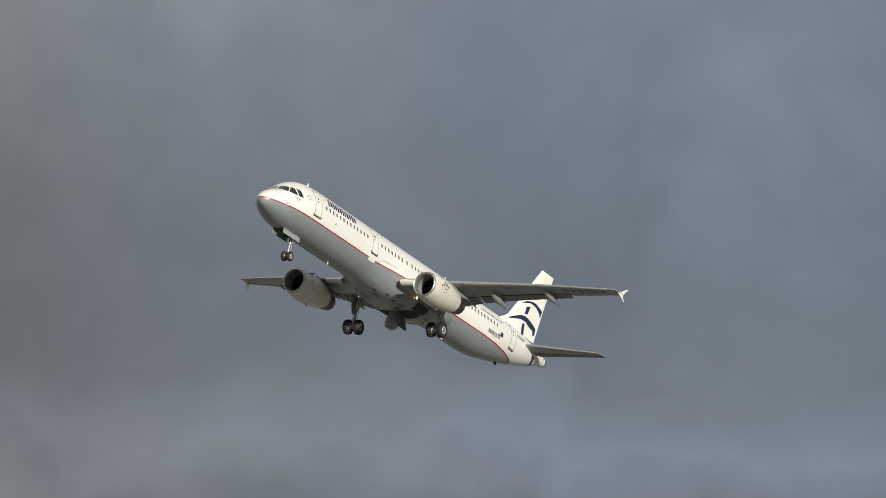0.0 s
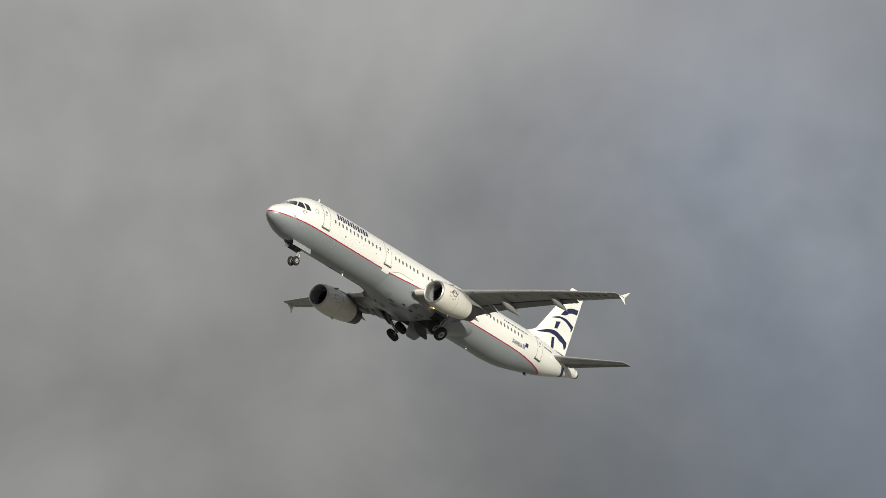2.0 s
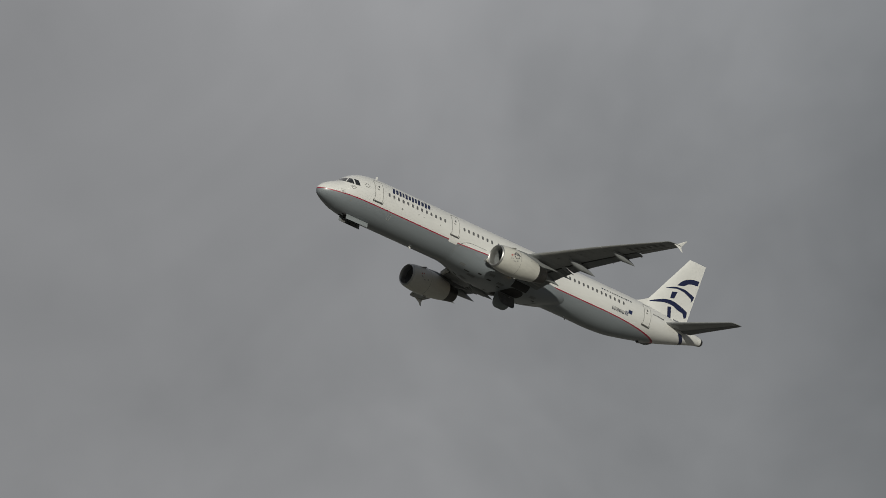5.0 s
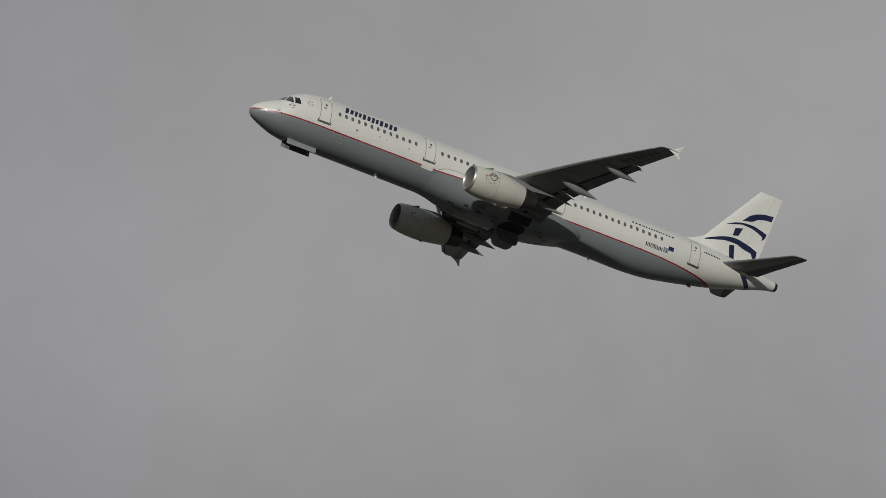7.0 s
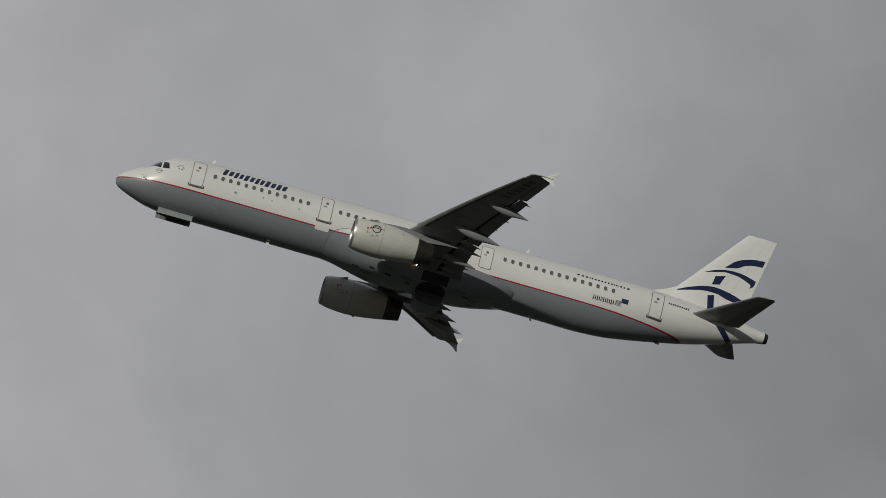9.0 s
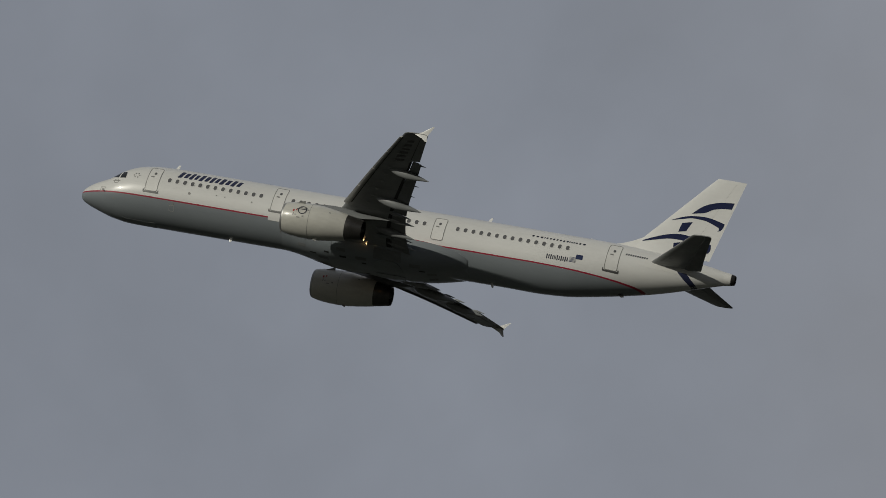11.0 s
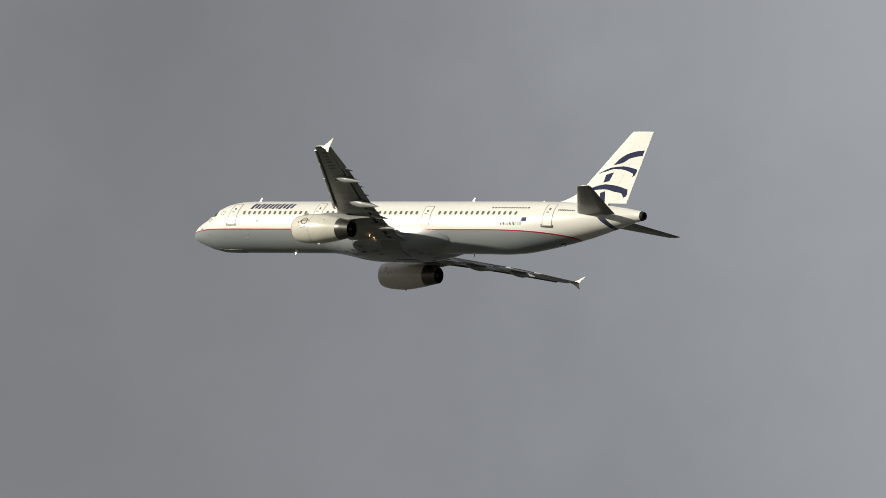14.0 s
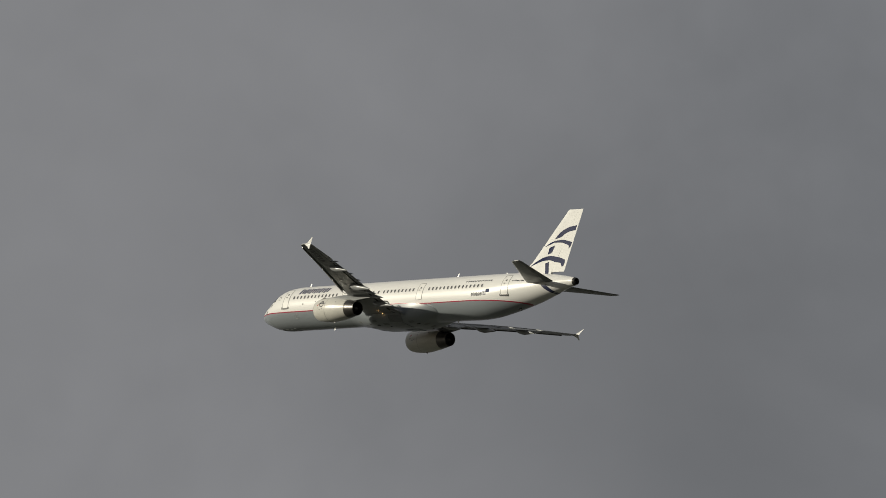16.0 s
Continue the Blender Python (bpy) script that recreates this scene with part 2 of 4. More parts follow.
M_NOZZLE = shader("burnt_nozzle_metal", (0.12, 0.115, 0.11), 0.30, metal=0.8, grime=0.35, grime_scale=1.5)
M_BLADE = shader("fan_blade_titanium", (0.05, 0.05, 0.055), 0.35, metal=0.8, grime=0.2, grime_scale=3)
M_NAVY = shader("navy_paint", (0.022, 0.028, 0.075), 0.42, coat=0.12, grime=0.1, grime_scale=1.2)
M_INK = shader("lettering_ink", (0.03, 0.033, 0.05), 0.6, spec=0.2, grime=0.1, grime_scale=2)
M_BLUE = shader("flag_blue", (0.022, 0.034, 0.10), 0.6, spec=0.2, grime=0.1, grime_scale=2)
M_GLASS = shader("dark_cabin_glass", (0.15, 0.15, 0.155), 0.18, coat=0.5, grime=0.2, grime_scale=2)
M_COCKPIT = shader("cockpit_glass", (0.018, 0.02, 0.022), 0.06, coat=1.0, grime=0.1, grime_scale=2)
M_SEAM = shader("door_seam", (0.28, 0.28, 0.27), 0.5, grime=0.2, grime_scale=2)
M_HATCH = shader("hatch_joint", (0.42, 0.42, 0.41), 0.5, grime=0.2, grime_scale=2)
M_SCUFF = shader("scuff_plate", (0.16, 0.16, 0.16), 0.4, metal=0.5, grime=0.3, grime_scale=3)
M_STEEL = shader("gear_leg_paint", (0.46, 0.46, 0.45), 0.38, metal=0.2, grime=0.3, grime_scale=3)
M_TYRE = shader("tyre_rubber", (0.018, 0.018, 0.018), 0.75, grime=0.3, grime_scale=4, bump=0.2)
M_RIM = shader("wheel_hub", (0.44, 0.44, 0.42), 0.4, metal=0.3, grime=0.3, grime_scale=5)
M_RED = shader("red_marking", (0.40, 0.03, 0.03), 0.4, grime=0.1, grime_scale=4)


def airfield(name):
    """Unseen ground: a pale take-off end added to bounce light up, dark beyond."""
    m = shader(name, (0.05, 0.054, 0.042), 0.9, grime=0.4, grime_scale=0.02, bump=0.4)
    n, l = m.node_tree.nodes, m.node_tree.links
    b = n["Principled BSDF"]
    dark_ground = b.inputs["Base Color"].links[0].from_socket
    tc, sp = n.new("ShaderNodeTexCoord"), n.new("ShaderNodeSeparateXYZ")
    l.new(tc.outputs["Object"], sp.inputs[0])
    patches = n.new("ShaderNodeTexNoise")
    patches.inputs["Scale"].default_value = 0.012
    l.new(tc.outputs["Object"], patches.inputs["Vector"])
    edge = n.new("ShaderNodeMath")
    edge.operation = "MULTIPLY_ADD"
    edge.inputs[1].default_value = 120.0
    l.new(patches.outputs[0], edge.inputs[0])
    l.new(sp.outputs[0], edge.inputs[2])
    bounce_end = n.new("ShaderNodeMapRange")
    bounce_end.interpolation_type = "SMOOTHSTEP"
    bounce_end.inputs["From Min"].default_value, bounce_end.inputs["From Max"].default_value = 290.0, 440.0
    l.new(edge.outputs[0], bounce_end.inputs["Value"])
    mx = n.new("ShaderNodeMix")
    mx.data_type = "RGBA"
    # pale tone picked to brighten the belly from below early in the climb
    mx.inputs["B"].default_value = (0.165, 0.16, 0.14, 1)
    l.new(bounce_end.outputs[0], mx.inputs["Factor"])
    l.new(dark_ground, mx.inputs["A"])
    l.new(mx.outputs["Result"], b.inputs["Base Color"])
    return m


M_GROUND = airfield("airfield_bounce_ground")


def glow(name, color, power):
    m = bpy.data.materials.new(name)
    m.use_nodes = True
    b = m.node_tree.nodes["Principled BSDF"]
    b.inputs["Emission Color"].default_value, b.inputs["Emission Strength"].default_value = (*color, 1), power
    return m


M_LAMP = glow("landing_lamp_glow", (1.0, 0.58, 0.24), 8.0)


# ---- mesh helpers ----
class Shape:
    """Vertices and faces of one mesh in the making."""

    def __init__(self):
        self.v, self.f = [], []

    def add(self, verts, faces):
        o = len(self.v)
        self.v += [tuple(p) for p in verts]
        self.f += [tuple(i + o for i in f) for f in faces]
        return self

    def loft(self, rings, closed=True, cap=(True, True)):
        """Skin over rings with equal numbers of points."""
        n = len(rings[0])
        verts = [p for r in rings for p in r]
        faces = []
        for a in range(len(rings) - 1):
            for i in range(n if closed else n - 1):
                j = (i + 1) % n
                faces.append((a * n + i, a * n + j, (a + 1) * n + j, (a + 1) * n + i))
        if closed and cap[0]:
            faces.append(tuple(reversed(range(n))))
        if closed and cap[1]:
            faces.append(tuple((len(rings) - 1) * n + i for i in range(n)))
        return self.add(verts, faces)

    def rod(self, a, b, r0, r1=None, n=14):
        a, b = Vector(a), Vector(b)
        q = (b - a).to_track_quat("Z", "Y")
        ring = lambda c, r: [c + q @ Vector((r * math.cos(2 * math.pi * i / n), r * math.sin(2 * math.pi * i / n), 0)) for i in range(n)]
        return self.loft([ring(a, r0), ring(b, r0 if r1 is None else r1)])

    def turned(self, axis, centre, profile, n=32):
        """A profile of (along, radius) turned round an axis (0 x, 1 y, 2 z)."""
        rings = []
        for s, r in profile:
            ring = []
            for i in range(n):
                a = 2 * math.pi * i / n
                p = [0, 0, 0]
                p[axis], p[(axis + 1) % 3], p[(axis + 2) % 3] = s, r * math.cos(a), r * math.sin(a)
                ring.append(tuple(p[k] + centre[k] for k in range(3)))
            rings.append(ring)
        return self.loft(rings, cap=(False, False))

    def slab(self, outline, offset):
        """A plate: an outline of points and the same outline moved by offset."""
        n, o = len(outline), Vector(offset)
        top = [Vector(p) + o for p in outline]
        faces = [tuple(range(n)), tuple(reversed(range(n, 2 * n)))]
        faces += [((i + 1) % n, i, n + i, n + (i + 1) % n) for i in range(n)]
        return self.add([*outline, *top], faces)

    def mesh(self, name, sharp=35):
        me = bpy.data.meshes.new(name)
        me.from_pydata([tuple(p) for p in self.v], [], self.f)
        bm = bmesh.new()
        bm.from_mesh(me)
        bmesh.ops.remove_doubles(bm, verts=bm.verts, dist=0.0004)
        bmesh.ops.recalc_face_normals(bm, faces=bm.faces)
        bm.to_mesh(me)
        bm.free()
        me.shade_smooth()
        me.set_sharp_from_angle(angle=radians(sharp))
        return me


def part(name, shape, material, parent, label="", at=None, sharp=35):
    me = shape if isinstance(shape, bpy.types.Mesh) else shape.mesh(name, sharp)
    if not me.materials:
        me.materials.append(material)
    ob = new(name, me)
    ob.parent = parent
    if at is not None:
        ob.matrix_basis = at
    if label:
        ob["label"] = label
    return ob


def spline(table, x):
    """Monotone cubic through rows of (x, value, value, ...)."""
    xs = [r[0] for r in table]
    x = min(max(x, xs[0]), xs[-1])
    i = max(k for k in range(len(xs) - 1) if xs[k] <= x)
    h = xs[i + 1] - xs[i]
    t = (x - xs[i]) / h
    res = []
    for c in range(1, len(table[0])):
        y = [r[c] for r in table]
        d = [(y[k + 1] - y[k]) / (xs[k + 1] - xs[k]) for k in range(len(xs) - 1)]

        def slope(k):
            if k == 0:
                return d[0]
            if k == len(xs) - 1:
                return d[-1]
            return 0.0 if d[k - 1] * d[k] <= 0 else 2 * d[k - 1] * d[k] / (d[k - 1] + d[k])
        m0, m1 = slope(i) * h, slope(i + 1) * h
        res.append((2 * t**3 - 3 * t * t + 1) * y[i] + (t**3 - 2 * t * t + t) * m0 + (3 * t * t - 2 * t**3) * y[i + 1] + (t**3 - t * t) * m1)
    return res


# ---- ground: the airfield under the flight, one sheet to the horizon ----
def ground_sheet():
    s, rings = Shape(), []
    for r in (2, 40, 150, 500, 1500, 4500, 14000):
        rings.append([(r * math.cos(2 * math.pi * i / 96), r * math.sin(2 * math.pi * i / 96), 0.0) for i in range(96)])
    s.loft(rings, cap=(True, False))
    me = s.mesh("ground")
    me.materials.append(M_GROUND)
    tagged(new("ground", me), "flat grass airfield reaching the horizon, unseen, pale end added for bounce light", "ground", kind="structure")


ground_sheet()

# ---- the airliner: x runs aft from the nose, y to starboard, z up from the hull's middle ----
airliner = tagged(new("airliner"), "white twin-engined jet airliner with grey belly and red stripe, climbing", "airplane")

HULL = [  # station, top, bottom, half width
    (0, -0.93, -0.97, 0.02), (0.04, -0.76, -1.15, 0.19), (0.12, -0.63, -1.29, 0.323), (0.3, -0.44, -1.43, 0.522), (0.6, -0.22, -1.57, 0.75),
    (1, 0.01, -1.72, 0.988), (1.5, 0.24, -1.88, 1.24), (1.85, 0.41, -1.99, 1.39), (2.2, 0.69, -2.09, 1.53), (2.6, 1.01, -2.16, 1.66),
    (3, 1.25, -2.23, 1.75), (3.5, 1.48, -2.27, 1.83), (4, 1.63, -2.29, 1.89), (5, 1.78, -2.30, 1.96), (6, 1.83, -2.30, 1.98),
    (7.5, 1.84, -2.30, 1.98), (29.5, 1.84, -2.30, 1.98), (31.5, 1.84, -2.33, 1.97), (33.5, 1.84, -2.23, 1.93), (35.5, 1.83, -1.91, 1.83),
    (37.5, 1.78, -1.50, 1.64), (39.5, 1.66, -1.04, 1.34), (41.5, 1.51, -0.45, 0.95), (43, 1.33, 0.03, 0.62), (43.9, 1.18, 0.30, 0.42)]


def hull(x, z, side=-1, off=0.0):
    """The point of the hull's skin at a station and height, on one side, off metres proud."""
    top, bot, hw = spline(HULL, x)
    zc, hh = (top + bot) / 2, (top - bot) / 2
    c = max(-1.0, min(1.0, (z - zc) / hh))
    s = math.sqrt(max(0.0, 1 - c * c))
    nrm = Vector((0, side * s / hw, c / hh)).normalized() if s + abs(c) else Vector((0, 0, 1))
    return Vector((x, side * hw * s, zc + hh * c)) + nrm * off


def hull_top(x, y, off=0.0):
    top, bot, hw = spline(HULL, x)
    zc, hh = (top + bot) / 2, (top - bot) / 2
    s = max(-1.0, min(1.0, y / hw))
    return Vector((x, y, zc + hh * math.sqrt(1 - s * s) + off))


def fuselage():
    s, n = Shape(), 96
    xs = sorted({r[0] for r in HULL} | {0.02, 0.08, 0.2, 0.45, 0.8, 1.25, 1.7, 2.0, 2.4, 2.8, 3.25, 3.75, 4.5, 5.5, 6.7} | {8 + 1.5 * k for k in range(15)} | {30 + 0.5 * k for k in range(28)})
    rings = []
    for x in xs:
        top, bot, hw = spline(HULL, x)
        zc, hh = (top + bot) / 2, (top - bot) / 2
        rings.append([(x, hw * math.sin(2 * math.pi * i / n), zc + hh * math.cos(2 * math.pi * i / n)) for i in range(n)])
    s.loft(rings)
    return part("fuselage", s, M_HULL, airliner, "white hull with thin red line above a grey belly")


body = fuselage()


def patch(fn, nu=6, nv=6, thick=0.012, side=-1):
    """A thin plate on the hull: fn(u, v) gives station and height."""
    s = Shape()
    for off in (0.004, thick):
        rows = [[hull(*fn(i / nu, j / nv), side, off) for i in range(nu + 1)] for j in range(nv + 1)]
        if off == 0.004:
            edge = [rows[0][i] for i in range(nu + 1)] + [rows[j][nu] for j in range(1, nv + 1)] + [rows[nv][i] for i in range(nu - 1, -1, -1)] + [rows[j][0] for j in range(nv - 1, 0, -1)]
        else:
            s.loft(rows, closed=False)
            edge2 = [rows[0][i] for i in range(nu + 1)] + [rows[j][nu] for j in range(1, nv + 1)] + [rows[nv][i] for i in range(nu - 1, -1, -1)] + [rows[j][0] for j in range(nv - 1, 0, -1)]
            s.loft([edge, edge2], cap=(False, False))
    return s


def rounded(w, h, r, n=5):
    """Outline of a rounded rectangle round the origin."""
    pts = []
    for cx, cy, a0 in ((w / 2 - r, h / 2 - r, 0), (-w / 2 + r, h / 2 - r, 90), (-w / 2 + r, -h / 2 + r, 180), (w / 2 - r, -h / 2 + r, 270)):
        for k in range(n + 1):
            a = radians(a0 + 90 * k / n)
            pts.append((cx + r * math.cos(a), cy + r * math.sin(a)))
    return pts


def finer(outline, most=0.11):
    """The outline with its long edges broken up, so that it hugs the hull's curve."""
    pts = []
    for a, b in zip(outline, outline[1:] + outline[:1]):
        n = max(1, math.ceil(math.dist(a, b) / most))
        pts += [(a[0] + (b[0] - a[0]) * k / n, a[1] + (b[1] - a[1]) * k / n) for k in range(n)]
    return pts


def disc_on_hull(x0, z0, outline, side, off, inner=None, lean=0.0):
    """A plate bounded by an outline, or a ring between two outlines, laid on the hull."""
    s = Shape()
    outline, inner = finer(outline), finer(inner) if inner else None
    if inner and len(inner) != len(outline):
        kx, kz = max(q[0] for q in inner) / max(q[0] for q in outline), max(q[1] for q in inner) / max(q[1] for q in outline)
        inner = [(p[0] * kx, p[1] * kz) for p in outline]
    lay = lambda o, k, f: [hull(x0 + (p[0] + lean * p[1]) * k, z0 + p[1] * k, side, f) for p in o]
    if inner is None:
        rings = [lay(outline, 1.0, 0.002), lay(outline, 1.0, off), lay(outline, 0.6, off), lay(outline, 0.25, off)]
        s.loft(rings, cap=(False, True))
    else:
        s.loft([lay(outline, 1.0, 0.002), lay(outline, 1.0, off), lay(inner, 1.0, off), lay(inner, 1.0, 0.002)], cap=(False, False))
    return s


# ---- cabin windows ----
WINDOW_Z = 0.36
cabin_rows = [6.18 + 0.53 * k for k in range(13)] + [14.76 + 0.533 * k for k in range(7)] + [18.73] + [19.53 + 0.533 * k for k in range(9)] + [26.07 + 0.5345 * k for k in range(15)]
pane_out, pane_in = rounded(0.30, 0.40, 0.13), rounded(0.235, 0.33, 0.105)
window_mesh = {}
for side in (-1, 1):
    for x in cabin_rows:
        key = (side, 0.0 if 7.4 < x < 29.6 else x)
        if key not in window_mesh:
            xm = x if key[1] else 15.0
            f = disc_on_hull(xm, WINDOW_Z, pane_out, side, 0.012, pane_in)
            g = disc_on_hull(xm, WINDOW_Z, pane_in, side, 0.008)
            for q in (f, g):
                q.v = [(p[0] - xm, p[1], p[2]) for p in q.v]
            window_mesh[key] = (f.mesh("window_frame"), g.mesh("pane"))
        fm, gm = window_mesh[key]
        w = part("window", fm, M_WHITE, airliner, at=Matrix.Translation((x, 0, 0)))
        part("pane", gm, M_GLASS, w, "dark oval cabin pane")


# ---- cockpit windows ----
def cockpit_pane(corners, side, name="cockpit_window"):
    s = Shape()
    a, b, c, d = [Vector(p) for p in corners]
    n = 8

    def at(u, v):
        q = (a * (1 - u) + b * u) * (1 - v) + (d * (1 - u) + c * u) * v
        return hull(q.x, q.y, side, 0.012) if len(corners[0]) == 2 or q.z == 0 else hull_top(q.x, side * q.z, 0.012)
    s.loft([[at(i / n, j / n) for i in range(n + 1)] for j in range(n + 1)], closed=False)
    return part(name, s, M_COCKPIT, airliner, "dark cockpit glass")


for side in (-1, 1):
    cockpit_pane([(2.08, 0.22, 0), (2.60, 0.10, 0), (2.62, 0.66, 0), (2.48, 0.73, 0)], side)
    cockpit_pane([(2.70, 0.10, 0), (3.14, 0.12, 0), (3.06, 0.62, 0), (2.74, 0.70, 0)], side)
    cockpit_pane([(1.66, 0, 0.06), (2.02, 0, 0.98), (2.40, 0, 0.76), (2.22, 0, 0.06)], side)



# ---- doors ----
def door(x0, x1, z0, z1, side, sill=True):
    cx, cz, w, h = (x0 + x1) / 2, (z0 + z1) / 2, x1 - x0, z1 - z0
    d = part("door", disc_on_hull(cx, cz, rounded(w, h, 0.13), side, 0.010), M_WHITE, airliner, "white cabin door, closed")
    part("seam", disc_on_hull(cx, cz, rounded(w + 0.05, h + 0.05, 0.15), side, 0.016, rounded(w - 0.035, h - 0.035, 0.11)), M_SEAM, d, "grey door seam")
    part("door_window", disc_on_hull(cx, cz + h * 0.22, rounded(0.17, 0.20, 0.08), side, 0.018), M_GLASS, d, "small dark door pane")
    part("handle", disc_on_hull(cx - 0.12, cz + 0.12, rounded(0.22, 0.08, 0.03), side, 0.03), M_SEAM, d)
    if sill:
        part("scuff_plate", disc_on_hull(cx, z0 - 0.075, rounded(w + 0.22, 0.10, 0.045), side, 0.03), M_SCUFF, d, "dark metal scuff plate")
        for e in (-1, 1):
            part("scuff_end", disc_on_hull(cx + e * (w / 2 + 0.09), z0 + 0.0, rounded(0.06, 0.16, 0.025), side, 0.03), M_SCUFF, d)


for side in (-1, 1):
    door(4.66, 5.50, -0.60, 1.24, side)
    door(13.40, 14.20, -0.54, 1.28, side)
    door(24.44, 25.24, -0.64, 0.98, side, sill=False)
    door(36.20, 37.03, -0.58, 1.30, side)
    # the pale service panel under the second door, and small hatches
    part("service_panel", disc_on_hull(13.82, -0.95, rounded(0.95, 0.46, 0.08), side, 0.016), M_WHITE, airliner, "pale service panel below the door")
    for x, z, r in ((7.74, -0.35, 0.09), (9.58, -0.17, 0.045), (12.04, -0.24, 0.05), (10.17, -0.20, 0.04), (6.75, -1.18, 0.07), (2.6, -1.35, 0.06)):
        part("vent", disc_on_hull(x, z, rounded(2 * r, 2 * r, r * 0.95), side, 0.014), M_SEAM, airliner)
    for x, z in ((1.68, -0.80), (6.7, -1.45)):
        part("hatch", disc_on_hull(x, z, rounded(0.34, 0.34, 0.05), side, 0.012, rounded(0.30, 0.30, 0.04)), M_HATCH, airliner)
    part("static_plate", disc_on_hull(1.68, -0.80, rounded(0.15, 0.15, 0.03), side, 0.014), M_HATCH, airliner)


# ---- markings: plain bars for the writing on the hull ----
def bars(x0, x1, z, h, widths, lean, side, material, label, name="lettering", gap=0.16, strokes=(0,)):
    """One slanted bar for each character."""
    total = sum(widths)
    x = x0
    for w in widths:
        run = (x1 - x0) * w / total
        if w > 0.05 and material:
            for e in strokes:
                o = rounded(run * (1 - gap) / len(strokes), h * (1 if e <= 0 else 0.8), min(run / len(strokes), h) * 0.12, 2)
                part(name, disc_on_hull(x + run / 2 + e * run * 0.25, z, o, side, 0.010, lean=lean), material, airliner, label)
        x += run


TITLE = (1.08, 0.92, 1.06, 0.92, 1.1, 1.06)
bars(6.62, 11.02, 1.0, 0.58, TITLE, 0.32, -1, M_NAVY, "navy slanted title bar", gap=0.34, strokes=(-1, 1))
bars(6.62, 11.02, 1.0, 0.58, TITLE, -0.32, 1, M_NAVY, "navy slanted title bar", gap=0.34, strokes=(-1, 1))
bars(30.93, 34.70, 0.86, 0.13, (1.3, 1.3, 1.3, 0.5, 1, 1, 1, 1, 1, 1, 1, 0.5, 0.8, 0.5, 1, 1, 1.5), 0.2, -1, M_INK, "dark small lettering bar", gap=0.5)
bars(32.28, 33.78, -0.46, 0.34, (1, 1, 0.6, 1, 1, 1), 0.0, -1, M_INK, "dark registration bar", gap=0.5, strokes=(-1, 1))
bars(37.35, 38.85, 0.72, 0.13, (1, 1, 1, 1, 1, 1, 0.02, 1, 1, 1, 1), 0.15, -1, M_INK, "dark type-plate bar", gap=0.4)


def flags(side):
    s = Shape()
    for k in range(5):
        q = disc_on_hull(34.06, -0.55 + 0.075 * k, rounded(0.44, 0.036, 0.004, 1), side, 0.010)
        s.add(q.v, q.f)
    part("striped_flag", s, M_BLUE, airliner, "small flag with blue and white stripes")
    part("blue_flag", disc_on_hull(34.47, -0.16, rounded(0.46, 0.32, 0.02, 1), side, 0.010), M_BLUE, airliner, "small plain blue flag")


flags(-1)
# ring of small stars and a round crest by the cockpit, in outline
for k in range(6):
    a = radians(60 * k)
    part("star_mark", disc_on_hull(3.85 + 0.19 * math.cos(a), 0.40 + 0.17 * math.sin(a), rounded(0.10, 0.10, 0.045, 2), -1, 0.010), M_SEAM, airliner)
crest = part("crest", disc_on_hull(2.54, -0.18, rounded(0.36, 0.34, 0.168, 6), -1, 0.010, rounded(0.30, 0.28, 0.138, 6)), M_SEAM, airliner, "thin round crest outline")
part("crest_bar", disc_on_hull(2.54, -0.15, rounded(0.52, 0.05, 0.02, 2), -1, 0.012), M_SEAM, crest)


# ---- wing-body fairing ----
def ease(a, b, x):
    t = min(1.0, max(0.0, (x - a) / (b - a)))
    return t * t * (3 - 2 * t)


def fairing_point(x, t, off=0.0):
    """The fairing's skin at a station, t from the port shoulder (0) round the keel to the starboard one (1)."""
    e = min(1.0, max(0.0, (x - 23.2) / (27.25 - 23.2)))
    end = 27.25 - 1.5 * math.sin(math.pi * t) ** 3
    f = min(1.0, max(0.0, (x - 22.9) / (end - 22.9)))
    w = ease(14.2, 18.6, x) * (1 - f**1.9) ** 0.9
    top, bot, hw = spline(HULL, x)
    zc, hh = (top + bot) / 2, (top - bot) / 2
    sh = -1.95 + 1.2 * ease(13.9, 15.2, x) - 0.25 * ease(17, 24, x) - 0.75 * (1 - math.sqrt(1 - e**2.2))
    start = math.acos(max(-1, min(1, (sh - zc) / hh)))
    a = start + (2 * math.pi - 2 * start) * t
    hullp = Vector((x, -hw * math.sin(a), zc + hh * math.cos(a)))
    b = math.pi * t
    c, q = math.cos(b), math.sin(b)
    box = Vector((x, -2.28 * math.copysign(abs(c) ** 0.62, c), sh + (-2.76 - sh) * abs(q) ** 0.72))
    n = Vector((0, -math.sin(a), math.cos(a)))
    n = Vector((0, n.y, n.z))
    return hullp * (1 - w) + box * w + n * (0.035 * ease(14.0, 14.5, x) * (1 - ease(27.15, 27.25, x)) - 0.03 + off)


def belly_fairing():
    rings = []
    for k in range(54):
        x = 13.95 + 10.05 * k / 35 if k < 36 else 24.0 + 3.26 * math.sin(math.pi / 2 * (k - 35) / 18)
        ring = [fairing_point(x, i / 48) for i in range(49)]
        ring += [Vector((x, ring[-1].y * 0.6, ring[-1].z + 0.25)), Vector((x, -ring[-1].y * 0.6, ring[-1].z + 0.25))]
        rings.append(ring)
    return part("belly_fairing", Shape().loft(rings), M_HULL, airliner, "grey wing root and belly fairing")


